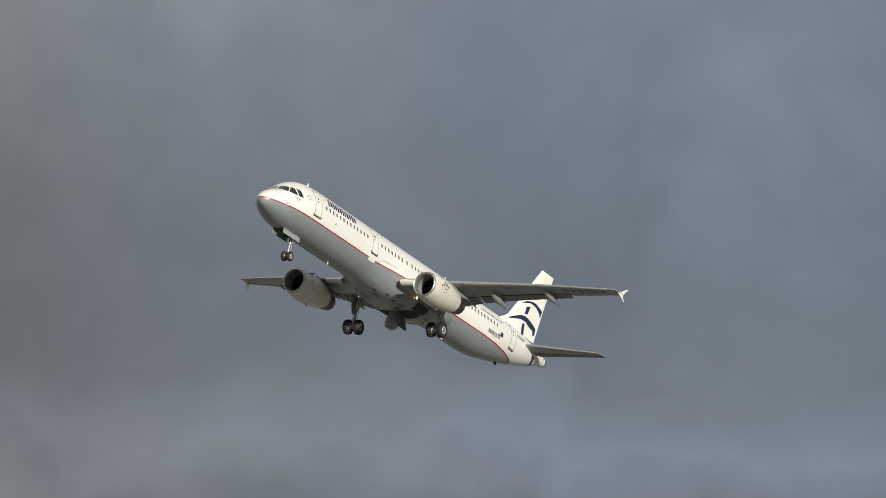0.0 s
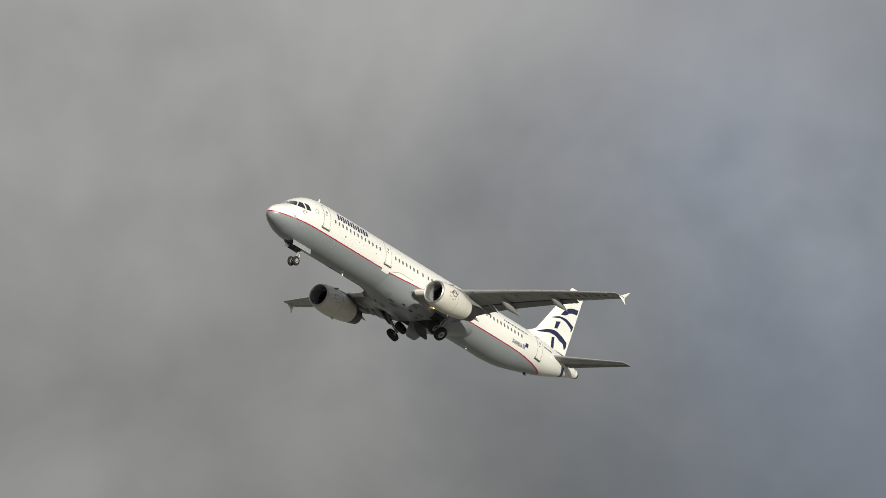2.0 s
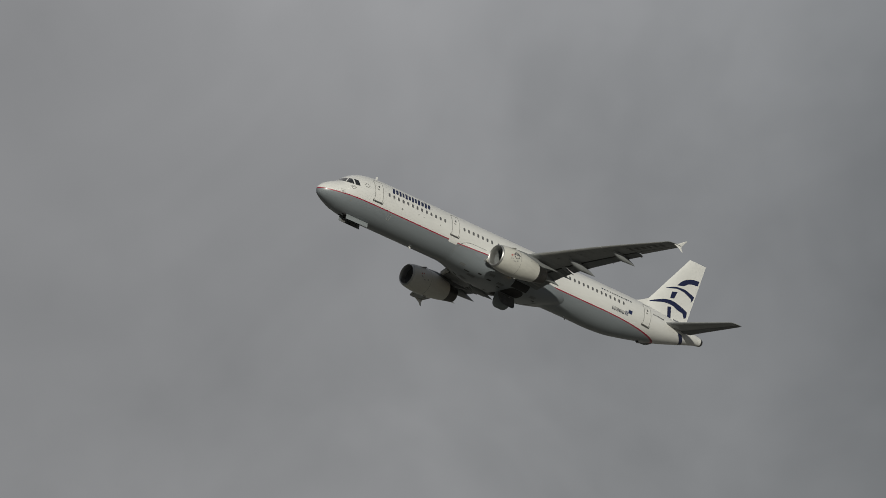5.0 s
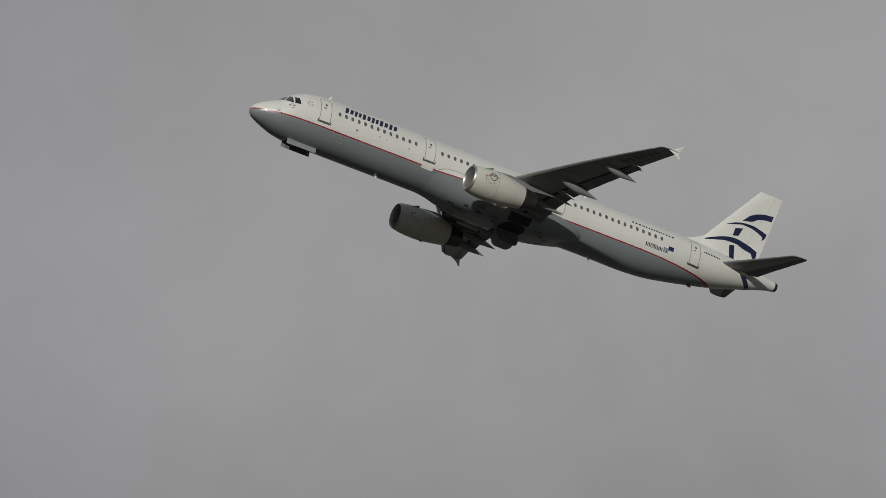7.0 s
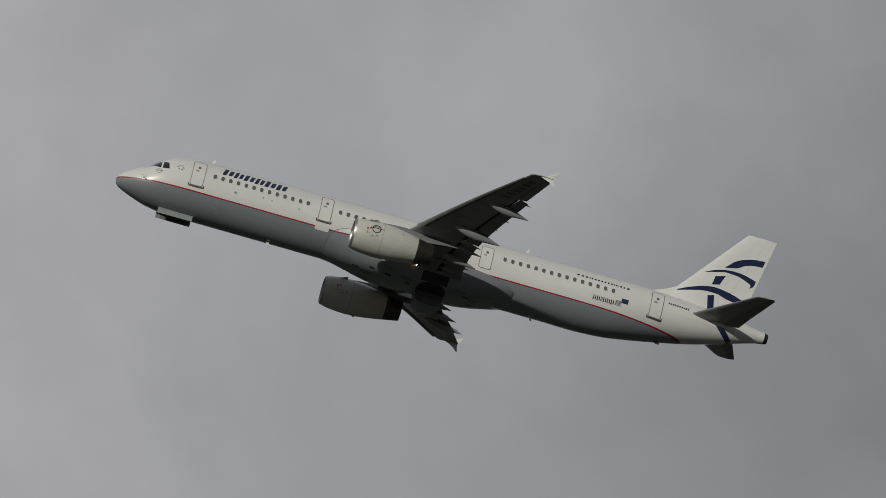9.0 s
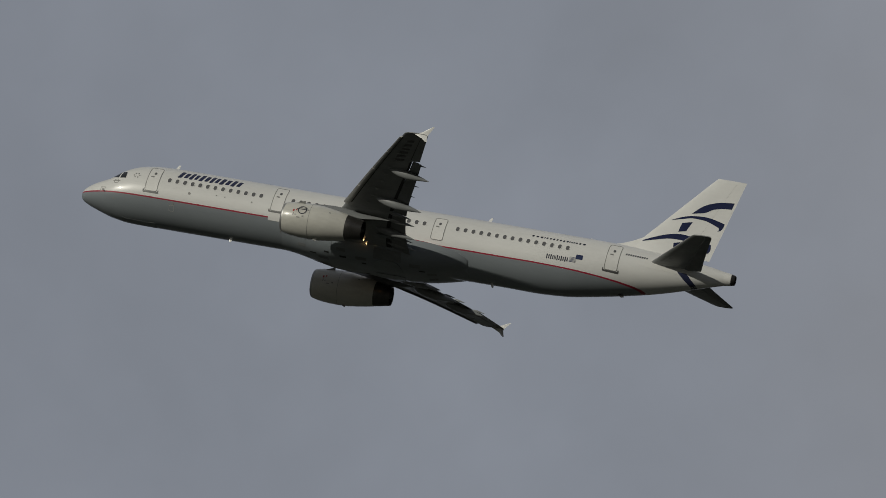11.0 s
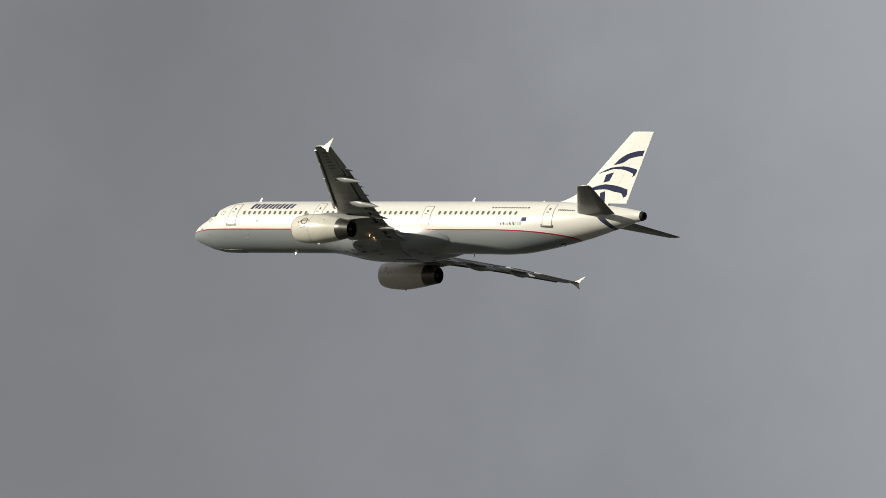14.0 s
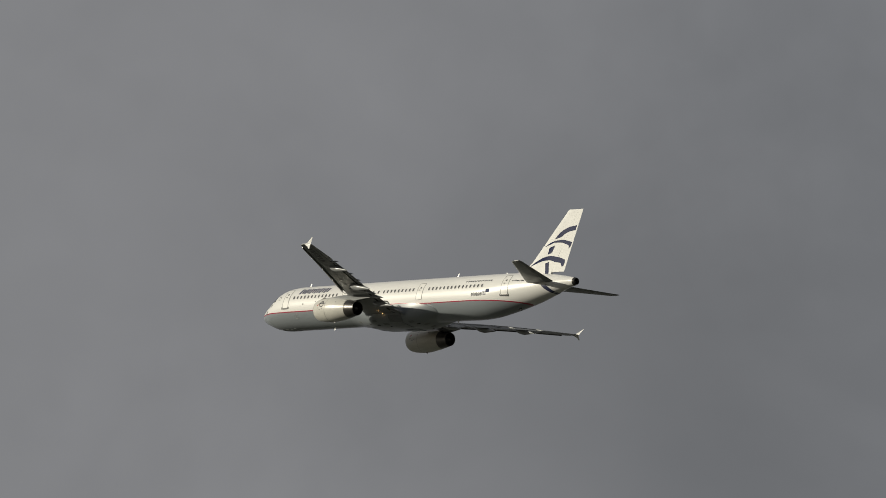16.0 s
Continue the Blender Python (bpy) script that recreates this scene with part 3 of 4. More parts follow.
belly_fairing()
for side in (-1, 1):
    # air outlets are flat patches with their inner shade as colour
    for x, t, dx, dt in ((17.5, 0.33, 0.34, 0.025), (18.6, 0.36, 0.45, 0.03), (16.4, 0.40, 0.5, 0.02), (20.1, 0.42, 0.3, 0.02), (24.0, 0.40, 0.4, 0.02)):
        tt = t if side < 0 else 1 - t - dt
        rows = [[fairing_point(x + dx * k / 4, tt + dt * m / 4, 0.012) for m in range(5)] for k in range(5)]
        part("belly_outlet_shade", Shape().loft(rows, closed=False), M_DARK, airliner, "small black patch, painted shade of an air outlet in the belly fairing")
    for x, t, dx, dt in ((15.6, 0.30, 0.55, 0.05), (17.0, 0.44, 0.75, 0.04), (18.4, 0.24, 0.60, 0.05), (19.7, 0.33, 0.75, 0.05), (23.4, 0.30, 0.70, 0.06), (24.5, 0.44, 0.60, 0.04)):
        tt = t if side < 0 else 1 - t - dt
        rows = [[fairing_point(x + dx * k / 4, tt + dt * m / 4, 0.008) for m in range(5)] for k in range(5)]
        part("access_panel", Shape().loft(rows, closed=False), M_FLAP, airliner, "darker grey access panel in the belly fairing")
    for x in (16.1, 18.0, 19.4, 23.2, 24.9):
        rows = [[fairing_point(x + d, (0.06 + 0.42 * k / 24) if side < 0 else (0.94 - 0.42 * k / 24), 0.010) for d in (0, 0.03)] for k in range(25)]
        part("panel_joint", Shape().loft(rows, closed=False), M_FAIRING, airliner)


def fairing_edge(side):
    """The raised joint where the fairing's white shoulder starts on the hull."""
    rows = []
    for k in range(41):
        u = k / 40
        x = 14.28 + 3.2 * u * u
        z = -1.75 + 1.2 * math.sin(min(1.0, u * 1.35) * math.pi / 2)
        dx, dz = (0.032, 0.0) if u < 0.35 else (0.012, 0.030)
        rows.append([hull(x, z, side, 0.014), hull(x + dx, z - dz, side, 0.017)])
    part("fairing_joint", Shape().loft(rows, closed=False), M_SEAM, airliner, "thin curved joint of the root fairing")


fairing_edge(-1)
fairing_edge(1)


# ---- wings ----
def foil(x_le, y, z, chord, thick, twist=0.0, cut=1.0, n=16, camber=0.02):
    """A wing section, from its trailing edge over the top to the nose and back below; cut ends it short of the full chord."""
    pts = []
    for i in range(2 * n + 1):
        u = abs(1 - i / n)
        u = cut * u * u * (3 - 2 * u) * 0.35 + cut * u * u * 0.65
        up = i <= n
        t = 5 * thick * (0.2969 * math.sqrt(u) - 0.126 * u - 0.3516 * u * u + 0.2843 * u**3 - 0.1020 * u**4)
        c = camber * 4 * u * (1 - u)
        zz = c + (t if up else -t * 0.85)
        px, pz = u * chord, zz * chord
        a = radians(twist)
        pts.append((x_le + px * math.cos(a) + pz * math.sin(a), y, z + pz * math.cos(a) - px * math.sin(a)))
    return pts


WING = [  # span, leading edge, chord, height, thickness, twist
    (0.0, 16.55, 7.3, -1.62, 0.145, 3.5), (1.9, 17.15, 6.25, -1.50, 0.145, 3.2), (6.4, 19.47, 4.05, -0.80, 0.118, 1.5),
    (11.5, 22.12, 2.78, 0.04, 0.110, 0.2), (16.55, 24.78, 1.55, 0.70, 0.105, -1.0)]


def wing_at(y):
    return spline(WING, abs(y))


def wing_point(y, u, below=True):
    """A point on the wing's lower or upper skin, u of the chord from the leading edge."""
    le, ch, z, th, tw = wing_at(y)
    t = 5 * th * (0.2969 * math.sqrt(u) - 0.126 * u - 0.3516 * u * u + 0.2843 * u**3 - 0.1020 * u**4)
    zz = 0.02 * 4 * u * (1 - u) + (-t * 0.85 if below else t)
    a = radians(tw)
    return Vector((le + u * ch * math.cos(a) + zz * ch * math.sin(a), y, z + zz * ch * math.cos(a) - u * ch * math.sin(a)))


def panel_of_wing(side, y0, y1, u0, u1, drop, back, angle, name, material, thick=0.13, n=8, parent=None, label=""):
    """A flap, aileron or spoiler: a small section of its own, hung behind the cut wing."""
    s, rings = Shape(), []
    for k in range(n + 1):
        y = y0 + (y1 - y0) * k / n
        le, ch, z, th, tw = wing_at(y)
        p = (wing_point(y, u0, True) + wing_point(y, u0, False)) / 2
        rings.append(foil(p.x + back, side * y, p.z - drop, ch * (u1 - u0), thick, tw + angle, n=8, camber=0.01))
    s.loft(rings)
    return part(name, s, material, parent or airliner, label)


def slat(side, y0, y1, wing, n=6):
    s, rings = Shape(), []
    for k in range(n + 1):
        y = y0 + (y1 - y0) * k / n
        le, ch, z, th, tw = wing_at(y)
        ring = []
        fwd, down = 0.055 * ch + 0.04, 0.028 * ch + 0.03
        for u, below in ((0.13, False), (0.08, False), (0.04, False), (0.015, False), (0.0, True), (0.015, True), (0.04, True), (0.07, True)):
            p = wing_point(y, u, below)
            ring.append((p.x - fwd, side * y, p.z - down + 0.012))
        for u, below in ((0.07, True), (0.03, True), (0.02, False), (0.06, False), (0.13, False)):
            p = wing_point(y, u, below)
            ring.append((p.x - fwd + 0.05, side * y, p.z - down - 0.005 + (0.02 if below else -0.03)))
        rings.append(ring)
    s.loft(rings)
    return part("slat", s, M_COWL if y1 < 5 else M_SLAT, wing, "grey leading-edge slat, extended")


def fence(side, wing):
    """The arrow-shaped plate on the wing tip."""
    le, ch, z, th, tw = wing_at(16.55)
    y = side * 16.62
    rings = []
    for dz, xa, xb, w in ((0.60, 1.80, 1.90, 0.008), (0.38, 1.46, 1.77, 0.022), (0.15, 1.10, 1.62, 0.030), (0.0, 0.66, 1.54, 0.034), (-0.11, 0.94, 1.52, 0.030), (-0.26, 1.26, 1.56, 0.022), (-0.48, 1.51, 1.63, 0.008)):
        yy = y + side * (0.03 + 0.35 * abs(dz) ** 1.2)
        rings.append([(le + xa, yy, z + dz), (le + xa * 0.7 + xb * 0.3, yy + w, z + dz), (le + xb, yy, z + dz), (le + xa * 0.7 + xb * 0.3, yy - w, z + dz)])
    return part("wingtip_fence", Shape().loft(rings), M_WHITE, wing, "white arrow-shaped wingtip fence", sharp=50)


def track_fairing(side, y, u0, length, depth, width, wing):
    p = wing_point(y, u0, True)
    rings = []
    for k in range(23):
        t = k / 22
        r = max(0.02, math.sin(math.pi * min(1.0, t / 0.9) ** 0.8) ** 0.7 if t < 0.45 else (1 - (t - 0.45) / 0.55) ** 0.85)
        x = p.x + length * t
        zc = p.z - depth * 0.50 * min(1.0, t * 2.0) - 0.16 * length * max(0.0, t - 0.45) ** 1.2 + 0.06
        rings.append([(x, side * y + width * r * math.sin(2 * math.pi * i / 20), zc + depth * 0.62 * r * math.cos(2 * math.pi * i / 20)) for i in range(20)])
    return part("flap_track_fairing", Shape().loft(rings), M_TRACK, wing, "pale grey canoe-shaped flap track fairing")


def build_wing(side):
    s, rings = Shape(), []
    ys = [0.0, 1.0, 1.9, 2.6, 3.4, 4.2, 5.0, 5.7, 6.4, 7.3, 8.3, 9.3, 10.4, 11.5, 12.6, 12.98, 13.02, 14.2, 15.4, 16.2, 16.55]
    for y in ys:
        le, ch, z, th, tw = wing_at(y)
        cut = 0.80 if 1.9 <= y < 13 else 1.0
        rings.append(foil(le, side * y, z, ch, th, tw, cut=cut, n=18))
    rings.append(foil(wing_at(16.55)[0] + 0.25, side * 16.72, wing_at(16.55)[2] + 0.01, 1.2, 0.05, -1.0, n=18))
    s.loft(rings)
    wing = part("wing", s, M_WING, airliner, "grey swept wing with flaps partly extended")
    for y0, y1, a in ((2.15, 6.3, 13), (6.45, 12.95, 12)):
        panel_of_wing(side, y0, y1, 0.75, 1.0, 0.05, 0.16, a, "flap", M_FLAP, parent=wing, label="grey trailing-edge flap, lowered for take-off")
    for y0, y1 in ((2.9, 5.2), (7.0, 8.6), (8.65, 10.2), (10.25, 11.7), (11.75, 12.9)):
        # spoilers lie flush on the upper skin
        q, n = Shape(), 4
        grid = [[wing_point(y0 + (y1 - y0) * i / n, 0.60 + 0.15 * j / 3, False) * 1.0 + Vector((0, 0, 0.012)) for i in range(n + 1)] for j in range(4)]
        grid = [[Vector((p.x, side * p.y, p.z)) for p in r] for r in grid]
        low = [[p - Vector((0, 0, 0.03)) for p in r] for r in grid]
        q.loft(grid, closed=False).loft(low, closed=False)
        part("spoiler", q, M_FLAP, wing)
    for y0, y1 in ((2.6, 4.75), (6.75, 9.1), (9.15, 11.5), (11.55, 13.9), (13.95, 16.1)):
        slat(side, y0, y1, wing)
    fence(side, wing)
    for y, u0, ln, dp, wd in ((4.3, 0.58, 2.9, 0.46, 0.24), (7.8, 0.42, 3.2, 0.56, 0.30), (11.6, 0.34, 2.8, 0.50, 0.27)):
        track_fairing(side, y, u0, ln, dp, wd, wing)
    for y, u0, ln, dp in ((2.75, 0.74, 2.2, 0.26), (3.5, 0.80, 1.6, 0.20), (5.5, 0.70, 2.1, 0.28), (6.2, 0.72, 1.6, 0.22), (8.7, 0.84, 0.95, 0.12), (10.0, 0.84, 0.95, 0.12), (12.6, 0.84, 0.95, 0.12)):
        track_fairing(side, y, u0, ln, dp, dp * 0.45, wing)
    # registration bars under the port wing
    if side < 0:
        for k in range(6):
            y0 = 12.9 + 0.52 * k
            w = 0.26 if k != 3 else 0.16
            q = [wing_point(y0 + a, b, True) + Vector((0, 0, -0.014)) for a, b in ((0, 0.30), (w, 0.30), (w, 0.56), (0, 0.56))]
            part("wing_lettering", Shape().slab([Vector((p.x, -p.y, p.z)) for p in q], (0, 0, -0.01)), M_SCUFF, wing, "dark registration bar below the wing")
    # a small round access cover pattern below the wing
    for k in range(9):
        p = wing_point(7.2 + 0.95 * k, 0.33, True)
        part("access_cover", Shape().turned(2, (p.x, side * p.y, p.z - 0.008), [(-0.012, 0.004), (-0.012, 0.14), (0.0, 0.16)], n=14), M_WING, wing)
    # dark strips on the lower skin: painted shade of flap, slat and aileron gaps
    for name, y0, y1, u0, u1 in (("flap_cove_shade", 2.25, 6.25, 0.745, 0.80), ("flap_cove_shade", 6.5, 12.9, 0.74, 0.80), ("slat_gap_shade", 6.8, 16.0, 0.055, 0.075), ("slat_gap_shade", 2.7, 4.7, 0.05, 0.068),
                                ("aileron_gap", 13.2, 16.1, 0.735, 0.755)):
        rows = []
        for k in range(13):
            y = y0 + (y1 - y0) * k / 12
            rows.append([Vector((p.x, side * p.y, p.z - 0.012)) for p in (wing_point(y, u0 + (u1 - u0) * m / 2, True) for m in range(3))])
        part(name, Shape().loft(rows, closed=False), M_DARK, wing, "dark strip on the wing's lower skin, painted shade of a gap")
    # skin joints along and across the lower surface
    for y in (6.4, 9.1, 11.5, 13.1):
        rows = [[Vector((p.x, side * p.y, p.z - 0.01)) for p in (wing_point(y + d, 0.09 + 0.64 * k / 10, True) for d in (0, 0.03))] for k in range(11)]
        part("skin_joint", Shape().loft(rows, closed=False), M_FLAP, wing)
    return wing


wing_port, wing_starboard = build_wing(-1), build_wing(1)


# ---- engines ----
def engine(side):
    y, z, x0 = side * 5.75, ENGINE_Z, ENGINE_X
    c = (x0, y, z)
    cowl = [(0.16, 0.985), (0.30, 1.03), (0.7, 1.10), (1.3, 1.155), (1.9, 1.165), (2.6, 1.14), (3.3, 1.04), (3.9, 0.945), (4.35, 0.86), (4.37, 0.82), (4.0, 0.80)]
    e = part("engine", Shape().turned(0, c, cowl, 48), M_COWL, airliner, "off-white jet engine nacelle with bare metal intake lip")
    part("intake_lip", Shape().turned(0, c, [(0.62, 0.80), (0.35, 0.80), (0.15, 0.815), (0.05, 0.845), (0.0, 0.89), (0.04, 0.94), (0.10, 0.968), (0.17, 0.987)], 48), M_LIP, e, "polished metal intake lip")
    part("intake_duct", Shape().turned(0, c, [(0.60, 0.80), (1.25, 0.83), (1.45, 0.83)], 40), M_FLAP, e, "grey intake duct")
    # closing disc, coloured black in place of the shade deep in the engine
    part("fan_disc", Shape().turned(0, c, [(1.44, 0.83), (1.46, 0.4), (1.46, 0.02)], 40), M_DARK, e, "black disc that stands for the shade behind the fan")
    part("spinner", Shape().turned(0, c, [(0.82, 0.01), (0.90, 0.07), (1.05, 0.16), (1.25, 0.25), (1.4, 0.27)], 24), M_NOZZLE, e, "dark fan spinner")
    for k in range(22):
        a = 2 * math.pi * k / 22
        rad = Vector((0, math.cos(a), math.sin(a)))
        tan = Vector((0, -math.sin(a), math.cos(a)))
        o = Vector(c)
        q = [o + Vector((1.30, 0, 0)) + rad * 0.25 - tan * 0.03, o + Vector((1.12, 0, 0)) + rad * 0.80 - tan * 0.11, o + Vector((1.30, 0, 0)) + rad * 0.80 + tan * 0.11, o + Vector((1.42, 0, 0)) + rad * 0.25 + tan * 0.03]
        part("fan_blade", Shape().slab(q, (0.012, 0, 0)), M_BLADE, e)
    part("nozzle", Shape().turned(0, c, [(4.2, 0.82), (4.36, 0.845), (4.8, 0.77), (5.25, 0.68), (5.45, 0.64), (5.44, 0.605), (4.9, 0.65), (4.3, 0.65)], 40), M_NOZZLE, e, "dark burnt metal exhaust nozzle")
    part("exhaust_cone", Shape().turned(0, c, [(4.3, 0.66), (4.5, 0.42), (5.0, 0.34), (5.35, 0.18), (5.5, 0.05)], 28), M_NOZZLE, e)
    # seams and small marks of the cowling
    for s in (1.95,):
        r = spline([(a, b) for a, b in cowl[:9]], s)[0]
        part("cowl_seam", Shape().turned(0, c, [(s - 0.012, r - 0.01), (s - 0.01, r + 0.006), (s + 0.01, r + 0.006), (s + 0.012, r - 0.01)], 48), M_SEAM, e)

    def on_cowl(s, deg, off=0.01):
        """deg: from the outboard side, up positive; here the port flank faces outboard for the port engine."""
        r = spline([(a, b) for a, b in cowl[:9]], s)[0] + off
        return Vector((x0 + s, y - r * math.cos(radians(deg)), z + r * math.sin(radians(deg))))

    def mark(s, deg, ds, dd, mat, name, label=""):
        q = Shape()
        grid = [[on_cowl(s + ds * i / 4, deg + dd * j / 4) for i in range(5)] for j in range(5)]
        q.loft(grid, closed=False)
        part(name, q, mat, e, label)
    if side < 0:
        ring = [on_cowl(1.45 + 0.30 * math.cos(2 * math.pi * i / 28), 15 + 15.5 * math.sin(2 * math.pi * i / 28), 0.012) for i in range(28)]
        inn = [on_cowl(1.45 + 0.245 * math.cos(2 * math.pi * i / 28), 15 + 12.6 * math.sin(2 * math.pi * i / 28), 0.012) for i in range(28)]
        part("crest", Shape().loft([ring, inn], cap=(False, False)), M_INK, e, "thin dark round crest outline")
        mark(1.05, 16, 0.85, 2.6, M_INK, "crest_bar")
        mark(1.23, 22, 0.5, 2.2, M_INK, "crest_bar")
    for s, dg, ds, dd, mt in ((0.82, 6, 0.10, 8, M_RED), (1.02, 10, 0.08, 6, M_RED), (0.86, -8, 0.05, 10, M_SEAM), (1.0, -6, 0.06, 4, M_SEAM), (1.15, -14, 0.22, 3, M_SEAM), (1.5, -10, 0.12, 5, M_SEAM), (3.2, 24, 0.10, 5, M_SEAM)):
        mark(s, dg, ds, dd, mt, "cowl_marking")
    # strake on the inboard shoulder, drain mast below
    part("drain_mast", Shape().slab([(x0 + 2.2, y, z - 1.15), (x0 + 2.5, y, z - 1.14), (x0 + 2.55, y, z - 1.27), (x0 + 2.42, y, z - 1.27)], (0, 0.03, 0)), M_SEAM, e)
    for sg in (-1, 1):
        a = radians(50)
        base = [Vector((x0 + u, y + sg * (r) * math.cos(a), z + r * math.sin(a))) for u, r in ((0.75, 1.09), (1.45, 1.14), (1.45, 1.36), (1.2, 1.28))]
        part("strake", Shape().slab(base, (0, 0.02, 0)), M_SEAM, e)
    # pylon
    rings = []
    for u, zb, zt, w in ((0.95, 0.95, 1.12, 0.05), (1.5, 1.00, 1.20, 0.13), (2.4, 1.00, 1.28, 0.18), (3.2, 0.90, 1.33, 0.20), (4.2, 0.72, 1.28, 0.20), (5.2, 0.72, 1.10, 0.20), (6.3, 0.88, 1.05, 0.12), (7.0, 0.95, 1.0, 0.03)):
        rings.append([(x0 + u, y + w * p, z + (zb + zt) / 2 + (zt - zb) / 2 * q) for p, q in ((-1, -1), (1, -1), (1, 0.5), (0.5, 1), (-0.5, 1), (-1, 0.5))])
    part("pylon", Shape().loft(rings), M_FLAP, e, "grey engine pylon", sharp=50)


ENGINE_X, ENGINE_Z = 15.45, -2.29
engine(-1)
engine(1)


# ---- tail ----
FIN_ROOT, FIN_TIP = (36.95, 42.5, 1.5), (41.78, 43.78, 7.54)


def fin_chord(z):
    t = (z - FIN_ROOT[2]) / (FIN_TIP[2] - FIN_ROOT[2])
    return FIN_ROOT[0] + (FIN_TIP[0] - FIN_ROOT[0]) * t, FIN_ROOT[1] + (FIN_TIP[1] - FIN_ROOT[1]) * t


def fin_half(u):
    """Half thickness: round nose, then a long flat run to the trailing edge."""
    u = min(max(u, 0.0), 1.0)
    if u < 0.3:
        return 0.0445 * math.sqrt(1 - ((0.3 - u) / 0.3) ** 2.2)
    return spline([(0.3, 0.0445), (0.35, 0.0438), (0.42, 0.0396), (0.6, 0.0273), (0.8, 0.0136), (1.0, 0.0)], u)[0]


def fin_point(x, z, side=-1, off=0.0):
    a, b = fin_chord(z)
    return Vector((x, side * (fin_half((x - a) / (b - a)) * (b - a) + off), z))


def fin():
    rings, n = [], 22
    for z in (1.4, 2.0, 3, 4, 5, 6, 6.8, 7.38, 7.55, 7.61):
        a, b = fin_chord(z)
        k = 1.0 if z < 7.5 else (0.75 if z < 7.6 else 0.35)
        us = [(i / n) ** 1.6 * 0.70 for i in range(n + 1)]
        ring = [(a + u * (b - a) + (0.12 * (1 - k) if u < 0.02 else 0), -fin_half(u) * (b - a) * k, z) for u in reversed(us)]
        ring += [(a + u * (b - a), fin_half(u) * (b - a) * k, z) for u in us[1:]]
        rings.append(ring)
    f = part("fin", Shape().loft(rings), M_FIN, airliner, "white swept tail fin with navy curved bands")
    rings = []
    for z in (1.75, 3, 4, 5, 6, 6.8, 7.60):
        a, b = fin_chord(z)
        us = [0.703 + 0.297 * i / 8 for i in range(9)]
        rings.append([(a + u * (b - a), -fin_half(u) * (b - a), z) for u in reversed(us)] + [(a + u * (b - a), fin_half(u) * (b - a), z) for u in us])
    part("rudder", Shape().loft(rings), M_FIN, f, "white rudder")
    # dorsal fillet that runs into the hull's top
    rings = []
    for k in range(14):
        t = k / 13
        x = 35.5 + 3.2 * t
        h = 1.83 + 1.45 * t**1.8
        w = 0.03 + 0.13 * t
        rings.append([(x, -w * 1.6, 1.66), (x, -w, 1.78 + (h - 1.78) * 0.55), (x, -w * 0.35, h - 0.02), (x, 0, h), (x, w * 0.35, h - 0.02), (x, w, 1.78 + (h - 1.78) * 0.55), (x, w * 1.6, 1.66)])
    part("dorsal_fillet", Shape().loft(rings), M_WHITE, f)
    return f


tail_fin = fin()


def band(upper, lower, name="fin_band", n=14):
    """A navy band on both flanks of the fin, between an upper and a lower line of (x, z) points."""
    line = lambda pts, t: Vector(spline([(k / (len(pts) - 1), p[0], p[1]) for k, p in enumerate(pts)], t))
    for side in (-1, 1):
        rows = []
        for k in range(n + 1):
            a, b = line(upper, k / n), line(lower, k / n)
            rows.append([fin_point(*(a + (b - a) * j / 4), side, 0.010) for j in range(5)])
        part(name, Shape().loft(rows, closed=False), M_FIN_NAVY, tail_fin, "navy curved band")


band([(40.72, 4.84), (41.27, 5.41), (41.87, 5.76), (42.60, 5.98), (43.30, 6.07)], [(40.74, 4.82), (41.55, 5.04), (42.03, 5.36), (42.68, 5.55), (43.20, 5.61)])
band([(39.47, 4.17), (40.36, 4.56), (40.93, 4.69), (41.70, 4.75), (42.44, 4.64), (42.98, 4.50)], [(39.49, 4.15), (40.21, 4.34), (40.89, 4.51), (41.56, 4.50), (42.18, 4.35), (42.66, 4.17)])
band([(42.98, 4.50), (42.92, 4.22), (42.80, 4.00)], [(42.64, 4.18), (42.68, 4.04), (42.60, 3.90)])
band([(37.62, 2.30), (38.79, 2.84), (39.70, 3.16), (40.46, 3.27), (41.47, 3.15), (42.42, 2.89)], [(37.64, 2.28), (38.73, 2.58), (39.69, 2.82), (40.48, 2.86), (41.18, 2.69), (41.92, 2.59)])
band([(40.22, 4.05), (40.16, 3.73), (40.10, 3.40)], [(40.89, 4.25), (40.75, 3.90), (40.61, 3.54)])
band([(39.97, 2.57), (40.07, 2.05), (40.17, 1.56)], [(40.41, 2.71), (40.50, 2.16), (40.59, 1.62)])
band([(42.42, 2.89), (42.45, 2.55), (42.36, 2.30)], [(41.92, 2.59), (42.05, 2.40), (42.15, 2.22)])


